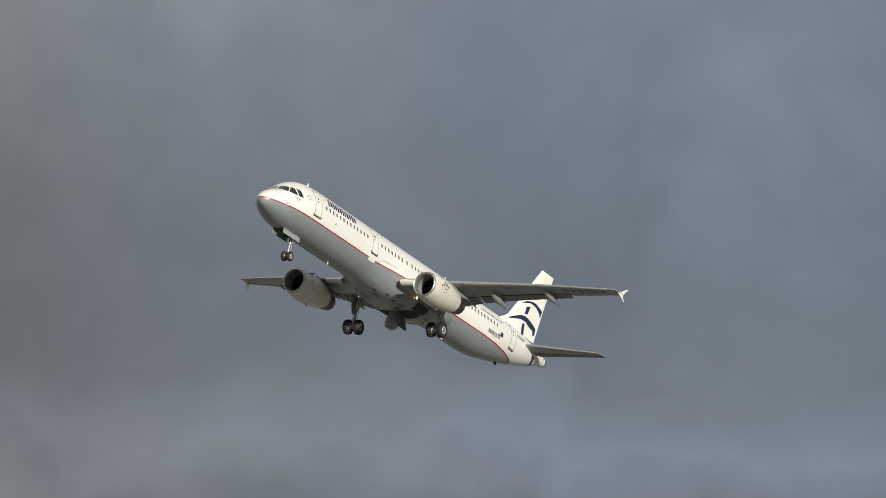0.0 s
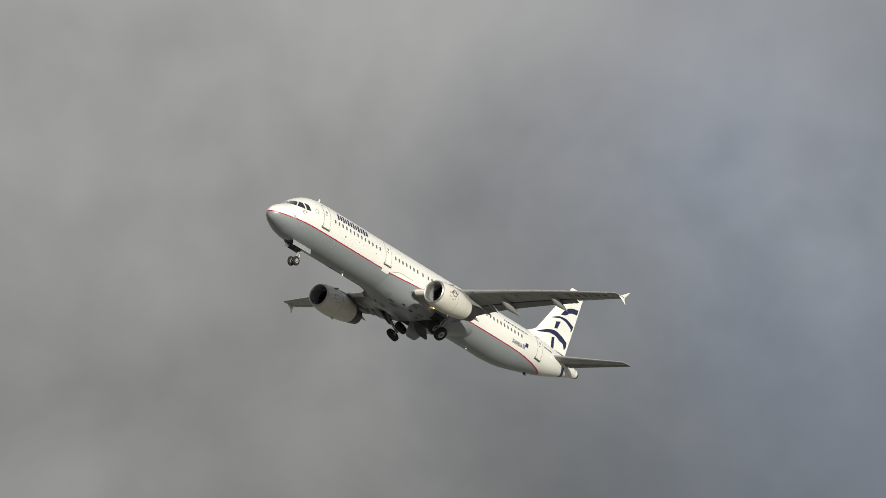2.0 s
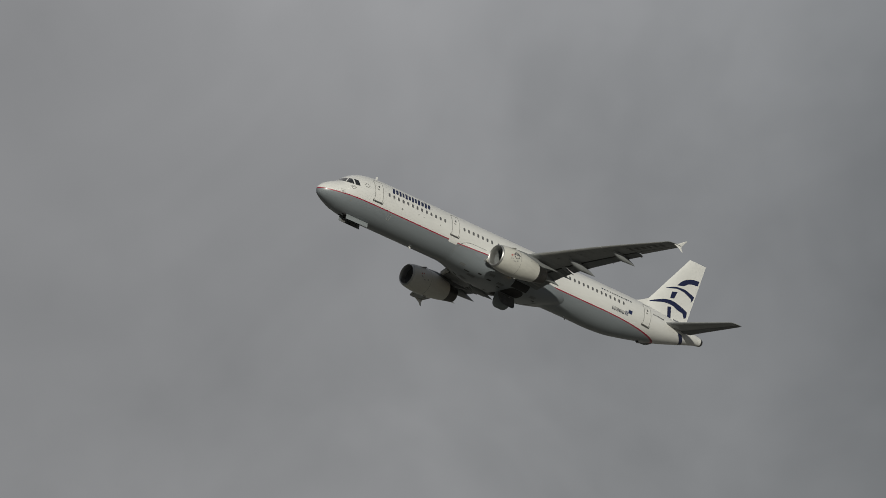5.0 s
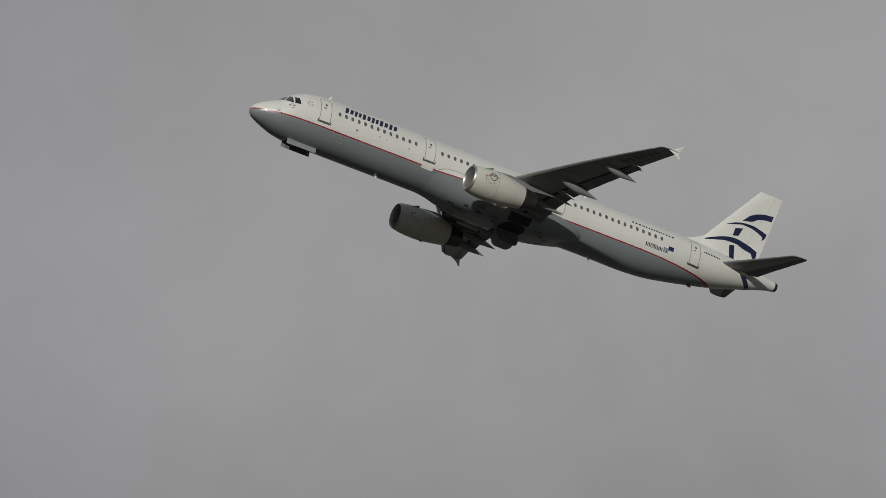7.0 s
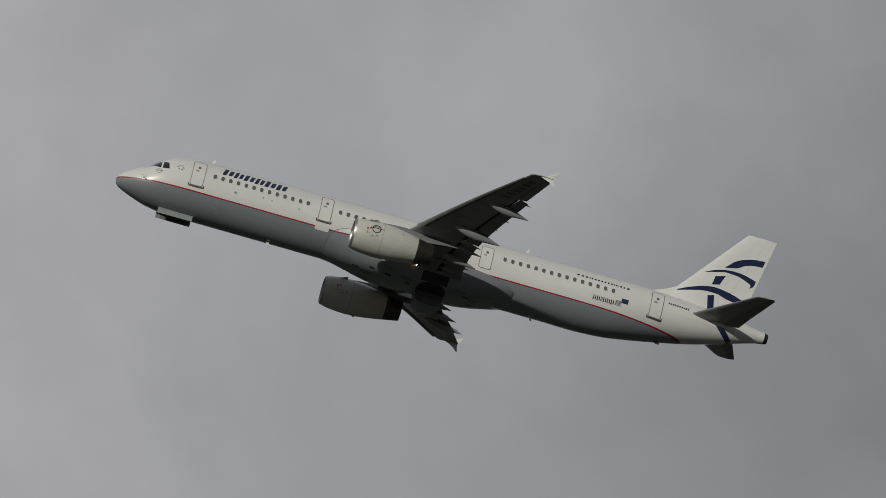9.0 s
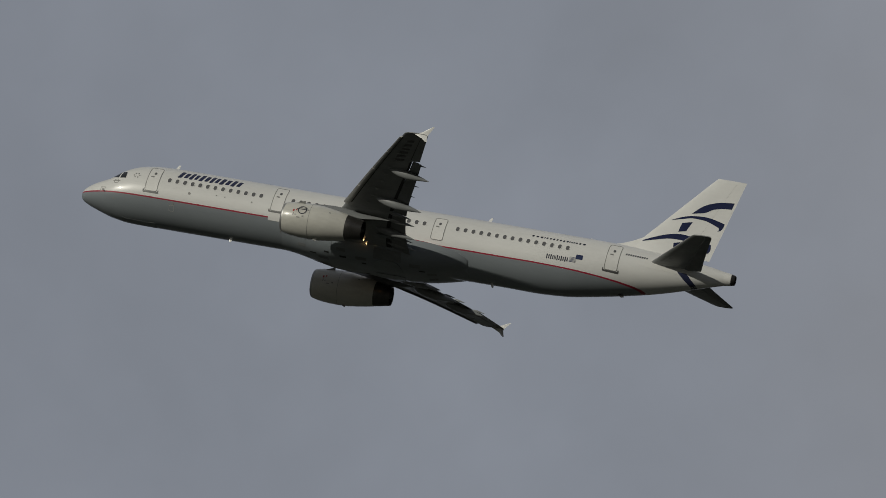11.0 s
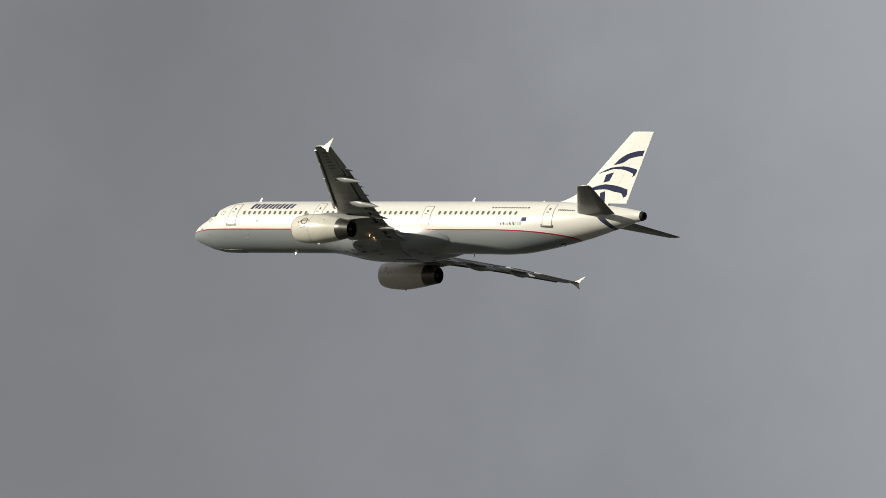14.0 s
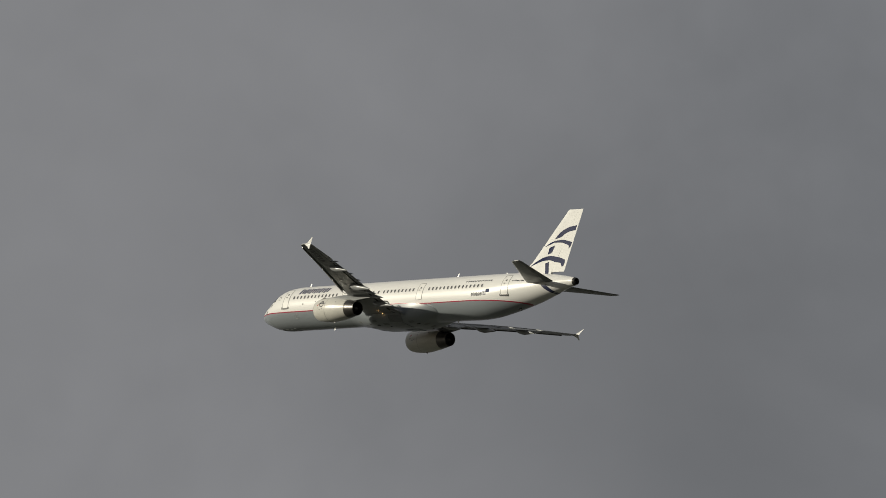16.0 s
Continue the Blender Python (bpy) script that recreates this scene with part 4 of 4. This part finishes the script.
def tailplane(side):
    rings = []
    prof = [(0.3, 38.4, 3.95, 0.47), (1.0, 38.85, 3.55, 0.54), (2.5, 39.88, 2.85, 0.70), (4.5, 41.25, 1.98, 0.91), (5.9, 42.20, 1.38, 1.06), (6.11, 42.38, 1.21, 1.085), (6.15, 42.45, 1.15, 1.09), (6.225, 42.8, 0.7, 1.095)]
    for y, le, ch, z in prof:
        rings.append(foil(le, side * y, z, ch * (0.70 if y < 6.12 else 1.0), 0.13 if y < 6.12 else 0.09, -1.5, n=14, camber=-0.008))
    t = part("tailplane", Shape().loft(rings), M_WING, airliner, "grey swept tailplane")
    rings = []
    for y in (0.95, 2.5, 4.5, 5.9, 6.10):
        le, ch, z = spline([(p[0], p[1], p[2], p[3]) for p in prof], y)
        rings.append(foil(le + ch * 0.685, side * y, z - 0.01 + 0.018 * ch, ch * 0.315, 0.14, -1.5, n=8, camber=0.0))
    part("elevator", Shape().loft(rings), M_FLAP, t, "grey elevator")
    # bare plate where the tailplane pivots in the hull
    part("pivot_plate", disc_on_hull(40.2, 0.42, rounded(3.0, 0.62, 0.2), side, 0.010), M_WHITE, t, "white plate at the tailplane root")


tailplane(-1)
tailplane(1)

# tail cone with the exhaust of the auxiliary unit
cone = [(43.88, 0.45), (44.2, 0.40), (44.42, 0.355), (44.50, 0.31)]
part("tail_cone", Shape().turned(0, (0, 0, 0.74), cone, 36), M_WHITE, airliner, "white tail cone")
part("exhaust_ring", Shape().turned(0, (0, 0, 0.74), [(44.30, 0.385), (44.51, 0.335), (44.56, 0.30), (44.53, 0.26), (44.2, 0.25), (44.15, 0.02)], 36), M_NOZZLE, airliner, "dark exhaust of the auxiliary power unit")


def tail_band():
    """The navy band that slants round the hull under the tail."""
    for side in (-1, 1):
        s = Shape()
        rows = []
        for k in range(17):
            t = k / 16
            x = 40.85 + 1.0 * t
            top, bot, hw = spline(HULL, x)
            z = 0.30 - (0.30 - bot) * t
            rows.append([hull(x + 0.62 * j / 4, max(z, spline(HULL, x + 0.62 * j / 4)[1]), side, 0.012) for j in range(5)])
        s.loft(rows, closed=False)
        part("tail_band", s, M_NAVY, airliner, "navy band round the tail")


tail_band()


# ---- aerials, lamps and other small fittings ----
def blade(x, y, z, h, chord, sweep, thick=0.011, down=False, label=""):
    sg = -1 if down else 1
    rings = []
    for t, c in ((0, 1.0), (0.6, 0.72), (1, 0.42)):
        cx = x + sweep * t
        zz = z + sg * h * t
        rings.append([(cx, y, zz), (cx + c * chord * 0.3, y + thick, zz), (cx + c * chord, y, zz), (cx + c * chord * 0.3, y - thick, zz)])
    return part("aerial", Shape().loft(rings), M_WHITE, airliner, label or "small white blade aerial")


blade(5.75, 0, 1.84, 0.40, 0.27, 0.24)
blade(27.4, 0, 1.84, 0.40, 0.27, 0.24)
blade(34.4, 0, 1.83, 0.16, 0.24, 0.12)
blade(10.6, 0, -2.26, 0.26, 0.24, 0.12, down=True)
blade(28.6, 0, -2.21, 0.38, 0.24, 0.22, down=True)
skid = part("tail_skid", Shape().slab([(37.0, -0.05, -1.50), (37.38, -0.05, -1.40), (37.58, -0.05, -1.68), (37.38, -0.05, -1.72)], (0, 0.10, 0)), M_DARK, airliner, "dark tail skid")
for side in (-1, 1):
    part("nose_probe", Shape().rod((1.9, side * 1.42, -0.95), (1.75, side * 1.56, -0.95), 0.02), M_SEAM, airliner)
    for dx, dy in ((0.0, 0.0), (-0.1, 0.5)):
        part("landing_lamp", Shape().turned(0, (20.45 + dx, side * (2.3 + dy), -1.88 + 0.06 * dy), [(-0.05, 0.005), (-0.04, 0.05), (0.0, 0.065), (0.05, 0.04)], 16), M_LAMP, airliner, "warm glowing landing lamp at the wing root")
        part("lamp_housing", Shape().turned(0, (20.45 + dx, side * (2.3 + dy), -1.88 + 0.06 * dy), [(0.0, 0.072), (0.03, 0.078), (0.09, 0.065), (0.14, 0.01)], 16), M_WING, airliner, "grey lamp housing")


# ---- landing gear ----
def wheel(parent, x, y, z, r, w):
    rim_r = r * 0.52
    t = part("wheel", Shape().turned(1, (x, y, z), [(-w * 0.36, rim_r), (-w * 0.5, r * 0.66), (-w * 0.5, r * 0.84), (-w * 0.38, r * 0.96), (-w * 0.18, r), (w * 0.18, r), (w * 0.38, r * 0.96), (w * 0.5, r * 0.84), (w * 0.5, r * 0.66), (w * 0.36, rim_r)], 36), M_TYRE, parent, "black rubber tyre on a pale hub")
    for e in (-1, 1):
        part("brake_hub", Shape().turned(1, (x, y, z), [(e * w * 0.36, 0.01), (e * w * 0.43, 0.02), (e * w * 0.43, rim_r * 0.42), (e * w * 0.36, rim_r * 0.48)], 20), M_SCUFF, parent, "dark wheel centre")
    part("rim", Shape().turned(1, (x, y, z), [(-w * 0.40, 0.03), (-w * 0.40, rim_r * 0.5), (-w * 0.30, rim_r * 0.6), (-w * 0.38, rim_r), (w * 0.38, rim_r), (w * 0.30, rim_r * 0.6), (w * 0.40, rim_r * 0.5), (w * 0.40, 0.03)], 28), M_RIM, parent, "pale metal wheel hub")


def main_leg(side):
    """Leg, wheels and the panel that rides on the leg; its own origin is the hinge in the wing."""
    leg = Shape().rod((0, 0, 0.1), (0, 0, -1.15), 0.16, 0.14).rod((0, 0, -1.10), (0, 0, -1.24), 0.165).rod((0, 0, -1.2), (0, 0, -2.58), 0.09)
    leg.rod((0, -0.62, -2.58), (0, 0.62, -2.58), 0.075).rod((0, 0, -2.44), (0, 0, -2.70), 0.13)
    g_link = Shape()
    for e in (-1, 1):
        g_link.rod((-0.12, e * 0.07, -1.2), (-0.36, 0, -1.72), 0.03).rod((-0.36, 0, -1.72), (-0.08, e * 0.07, -2.45), 0.03)
    leg.rod((0.08, 0, -0.9), (0.55, 0, 0.05), 0.05)
    stay = Shape().rod((0, 0, -1.05), (0, -side * 0.34, -0.55), 0.055).rod((0, -side * 0.34, -0.55), (0, -side * 0.26, -0.05), 0.055)
    hose = Shape()
    for e, k in ((0.12, 0.10), (-0.10, 0.13)):
        hose.rod((k, e, -0.2), (k + 0.04, e, -1.3), 0.016, n=8).rod((k + 0.04, e, -1.3), (k, e * 1.4, -2.5), 0.016, n=8)
    g = part("main_gear", leg, M_STEEL, airliner, "grey main landing gear leg with twin wheels")
    part("torque_link", g_link, M_STEEL, g)
    part("side_stay", stay, M_STEEL, g, "folding side stay of the gear leg")
    part("hydraulic_hose", hose, M_TYRE, g, "thin black hydraulic hoses")
    for e in (-1, 1):
        wheel(g, 0, e * 0.465, -2.58, 0.585, 0.43)
    o = [(-0.55, side * 0.26, 0.05), (0.42, side * 0.26, 0.05), (0.34, side * 0.24, -1.1), (0.16, side * 0.22, -1.55), (-0.20, side * 0.22, -1.55), (-0.42, side * 0.24, -1.0)]
    part("leg_panel", Shape().slab(o, (0, side * 0.04, 0)), M_FAIRING, g, "pale grey panel on the gear leg")
    return g


def nose_leg():
    leg = Shape().rod((0, 0, 0.05), (0, 0, -1.0), 0.12, 0.105).rod((0, 0, -0.95), (0, 0, -1.12), 0.135).rod((0, 0, -1.1), (0, 0, -2.04), 0.07)
    leg.rod((0, -0.32, -2.04), (0, 0.32, -2.04), 0.05).rod((0, 0, -1.94), (0, 0, -2.12), 0.09)
    leg.rod((0.10, 0, -0.9), (0.32, 0, -1.3), 0.035).rod((0.32, 0, -1.3), (0.05, 0, -1.9), 0.035)
    for e in (-1, 1):
        leg.rod((0, e * 0.06, -0.72), (-0.62, e * 0.22, 0.05), 0.045)
        leg.rod((0, e * 0.15, -0.55), (-0.10, e * 0.15, -0.55), 0.095).rod((0, e * 0.22, -1.02), (0, 0, -1.02), 0.06)
    g = part("nose_gear", leg, M_STEEL, airliner, "grey nose landing gear leg with twin wheels")
    for e in (-1, 1):
        wheel(g, 0, e * 0.25, -2.04, 0.38, 0.22)
    for e in (-1, 1):
        part("taxi_lamp", Shape().turned(0, (-0.11, e * 0.15, -0.55), [(-0.02, 0.03), (0.0, 0.055), (0.03, 0.04)], 14), M_LAMP if e < 0 else M_LIP, g, "small taxi lamp on the nose leg")
    part("hydraulic_hose", Shape().rod((0.1, 0.08, -0.2), (0.12, 0.1, -1.2), 0.014, n=8).rod((0.12, 0.1, -1.2), (0.03, 0.12, -1.95), 0.014, n=8), M_TYRE, g)
    return g


MAIN_HINGE = (21.85, 3.70, -1.32)
NOSE_HINGE = (5.15, 0.0, -1.78)
gear_port, gear_starboard, gear_nose = main_leg(-1), main_leg(1), nose_leg()


def door_span(f):
    """Fore and aft edge of the main gear door, f from the keel to its rounded free end."""
    r = 1 - math.sqrt(1 - 0.97 * f**2.6)
    return 20.90 + 0.72 * r, 22.85 - 0.66 * r


# no hollow bays: black sheets on the skin carry the shade inside them
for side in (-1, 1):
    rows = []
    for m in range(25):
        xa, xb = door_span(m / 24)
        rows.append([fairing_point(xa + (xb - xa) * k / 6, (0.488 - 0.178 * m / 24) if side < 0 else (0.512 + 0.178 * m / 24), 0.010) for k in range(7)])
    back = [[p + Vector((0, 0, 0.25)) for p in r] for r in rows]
    part("wheel_bay_shade", Shape().loft(rows, closed=False).loft(back, closed=False), M_DARK, airliner, "black sheet on the belly, painted shade of the open wheel bay")
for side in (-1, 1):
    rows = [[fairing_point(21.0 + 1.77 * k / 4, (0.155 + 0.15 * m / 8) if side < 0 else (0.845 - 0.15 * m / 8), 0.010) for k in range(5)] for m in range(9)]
    part("leg_bay_shade", Shape().loft(rows, closed=False), M_DARK, airliner, "black sheet on the fairing, painted shade of the leg opening")
# the nose bay's shade is likewise a black sheet on the hull
NOSE_BAY_SHADE = []
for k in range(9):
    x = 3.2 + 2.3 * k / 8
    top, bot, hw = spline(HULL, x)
    NOSE_BAY_SHADE.append([Vector((x, y, (top + bot) / 2 - (top - bot) / 2 * math.sqrt(1 - (y / hw) ** 2) - 0.008)) for y in (-0.42, -0.2, 0, 0.2, 0.42)])
part("nose_wheel_bay_shade", Shape().loft(NOSE_BAY_SHADE, closed=False).loft([[p + Vector((0, 0, 0.2)) for p in r] for r in NOSE_BAY_SHADE], closed=False), M_DARK, airliner, "black sheet under the nose, painted shade of the open wheel bay")


# belly doors, modelled shut: they swing down about their inner edge beside the keel
main_doors = {}
DOOR_HINGE = (21.9, 0.10, -2.75)
for side in (-1, 1):
    t0, t1 = (0.488, 0.310) if side < 0 else (0.512, 0.690)
    hinge, rings, lining = Vector((DOOR_HINGE[0], side * DOOR_HINGE[1], DOOR_HINGE[2])), [], []
    for k in range(19):
        t = t0 + (t1 - t0) * k / 18
        xa, xb = door_span(k / 18)
        a, b, c, d = fairing_point(xa, t, 0.05), fairing_point(xb, t, 0.05), fairing_point(xb, t, 0.022), fairing_point(xa, t, 0.022)
        rings.append([p - hinge for p in (a, b, c, d)])
        lining.append([fairing_point(xa + 0.06 + (xb - xa - 0.12) * j / 3, t, 0.016) - hinge for j in range(4)])
    main_doors[side] = part("gear_door", Shape().loft(rings), M_FAIRING, airliner, "large grey main gear door hinged at the keel", at=Matrix.Translation(hinge))
    part("door_lining", Shape().loft(lining, closed=False), M_DOOR_LINING, main_doors[side], "dark grimy inside of the gear door")
    part("actuator", Shape().rod((0.1, side * 0.5, 0.06), (0.1, side * 0.75, 0.40), 0.03), M_STEEL, main_doors[side])
# small upper doors, hinged under the wing root
side_doors, SIDE_HINGE = {}, {}
for side in (-1, 1):
    t0, t1 = (0.150, 0.305) if side < 0 else (0.850, 0.695)
    hinge = fairing_point(21.9, t0, 0.06)
    rings = []
    for k in range(7):
        t = t0 + (t1 - t0) * k / 6
        rings.append([p - hinge for p in (fairing_point(20.95, t, 0.05), fairing_point(22.82, t, 0.05), fairing_point(22.82, t, 0.018), fairing_point(20.95, t, 0.018))])
    SIDE_HINGE[side] = tuple(hinge)
    side_doors[side] = part("side_door", Shape().loft(rings), M_FLAP, airliner, "small grey gear door under the wing root", at=Matrix.Translation(hinge))
nose_doors = {}
NOSE_DOOR = (4.25, 0.43, -2.19)
for side in (-1, 1):
    rows, hinge = [], Vector((NOSE_DOOR[0], side * NOSE_DOOR[1], NOSE_DOOR[2]))
    for k in range(9):
        x = 3.15 + 2.35 * k / 8
        top, bot, hw = spline(HULL, x)
        skin = lambda y, off: Vector((x, side * y, (top + bot) / 2 - (top - bot) / 2 * math.sqrt(1 - (y / hw) ** 2) - off)) - hinge
        rows.append([skin(y, 0.018) for y in (0.43, 0.3, 0.16, 0.01)] + [skin(y, 0.010) for y in (0.01, 0.16, 0.3, 0.43)])
    nose_doors[side] = part("nose_gear_door", Shape().loft(rows), M_FAIRING, airliner, "grey nose gear door, hanging open", at=Matrix.Translation(hinge))
    part("door_lining", Shape().slab([Vector(rows[j][i]) + Vector((0, 0, 0.006)) for j, i in ((1, 6), (7, 6), (7, 4), (1, 4))], (0, 0, 0.012)), M_DOOR_LINING, nose_doors[side], "grimy inside of the nose gear door")


# ---- what moves: the climb, the gear and its doors ----
CLIMB = [  # seconds, place of the nose datum, bank, pitch, heading
    (0, 422.53, 262.23, 41.36, 1.88, 14.60, 0.44),
    (0.5, 409.67, 270.49, 44.84, 1.72, 14.47, 0.45),
    (1, 410.94, 282.45, 48.49, 1.56, 14.33, 0.48),
    (1.5, 417.45, 299.93, 55.39, 1.38, 14.20, 0.50),
    (2, 423.07, 320.86, 64.51, 1.20, 14.08, 0.49),
    (2.5, 426.44, 342.56, 71.99, 1.03, 13.97, 0.47),
    (3, 426.84, 365.09, 78.93, 0.87, 13.85, 0.43),
    (3.5, 423.32, 387.67, 87.06, 0.70, 13.74, 0.38),
    (3.7, 421.28, 396.43, 90.38, 0.63, 13.70, 0.36),
    (5.8, 295.85, 428.31, 116.39, -0.58, 13.42, 0.16),
    (6, 281.17, 427.43, 118.59, -0.68, 13.43, 0.17),
    (6.5, 243.88, 425.41, 123.98, -0.78, 13.46, 0.21),
    (7, 206.51, 423.42, 129.34, -0.85, 13.50, 0.21),
    (7.5, 169.06, 421.48, 134.64, -0.85, 13.54, 0.15),
    (8, 131.55, 419.62, 139.87, -0.77, 13.56, 0.04),
    (8.5, 94.07, 417.78, 145.07, -0.67, 13.56, -0.05),
    (9, 56.67, 415.93, 150.34, -0.61, 13.54, -0.10),
    (9.5, 19.41, 414.10, 155.76, -0.67, 13.50, -0.07),
    (10, -17.76, 412.25, 161.27, -0.81, 13.46, -0.01),
    (10.2, -32.63, 411.50, 163.48, -0.90, 13.45, 0.01),
    (12.3, -188.52, 402.83, 185.48, -1.11, 13.39, 0.52),
    (12.5, -203.50, 401.96, 187.65, -1.18, 13.39, 0.48),
    (13, -240.98, 399.78, 193.10, -1.23, 13.40, 0.36),
    (13.5, -278.51, 397.62, 198.52, -1.24, 13.40, 0.26),
    (14, -316.10, 395.52, 203.95, -1.22, 13.39, 0.17),
    (14.5, -353.71, 393.48, 209.50, -1.19, 13.47, 0.11),
    (15, -391.31, 391.45, 215.09, -1.20, 13.50, 0.08),
    (15.5, -428.83, 389.41, 220.60, -1.24, 13.33, 0.09),
    (16, -466.32, 387.36, 226.13, -1.31, 13.14, 0.13),
]


def motions():
    walk(airliner, [(t, pose(x, y, z, rx, ry, rz)) for t, x, y, z, rx, ry, rz in CLIMB])
    # main legs fold inwards about their hinges
    fold = [(0.0, 0), (0.5, 0), (1.0, 12), (1.5, 27), (2.0, 40), (2.5, 48), (3.0, 55), (3.6, 66), (4.6, 88), (16.0, 88)]
    for ob, side in ((gear_port, -1), (gear_starboard, 1)):
        walk(ob, [(t, pose(MAIN_HINGE[0], side * MAIN_HINGE[1], MAIN_HINGE[2], -side * a, 0, 0)) for t, a in fold])
    # the nose leg folds forwards
    swing = [(0.0, 2), (0.5, 6), (1.0, 13), (1.5, 20), (2.0, 26), (2.5, 31), (3.0, 37), (3.6, 45), (4.6, 74), (5.4, 92), (16.0, 92)]
    walk(gear_nose, [(t, pose(*NOSE_HINGE, 0, a, 0)) for t, a in swing])
    # belly doors hang open until the wheels are in
    shut = [(0.0, 76, 0.28), (8.8, 76, 0.28), (9.1, 56, 0.22), (9.35, 22, 0.09), (9.6, 0, 0), (16.0, 0, 0)]
    for side in (-1, 1):
        walk(main_doors[side], [(t, pose(DOOR_HINGE[0], side * DOOR_HINGE[1], DOOR_HINGE[2] + up, -side * a, 0, 0)) for t, a, up in shut])
    side_shut = [(0.0, -66), (10.2, -66), (10.5, -40), (11.0, 0), (16.0, 0)]
    for side in (-1, 1):
        walk(side_doors[side], [(t, pose(*SIDE_HINGE[side], side * a, 0, 0)) for t, a in side_shut])
    nose_shut = [(0.0, 0), (9.1, 0), (9.35, 40), (9.6, 84), (9.8, 88), (16.0, 88)]
    for side in (-1, 1):
        walk(nose_doors[side], [(t, pose(NOSE_DOOR[0], side * NOSE_DOOR[1], NOSE_DOOR[2], side * (88 - a), 0, 0)) for t, a in nose_shut])


motions()
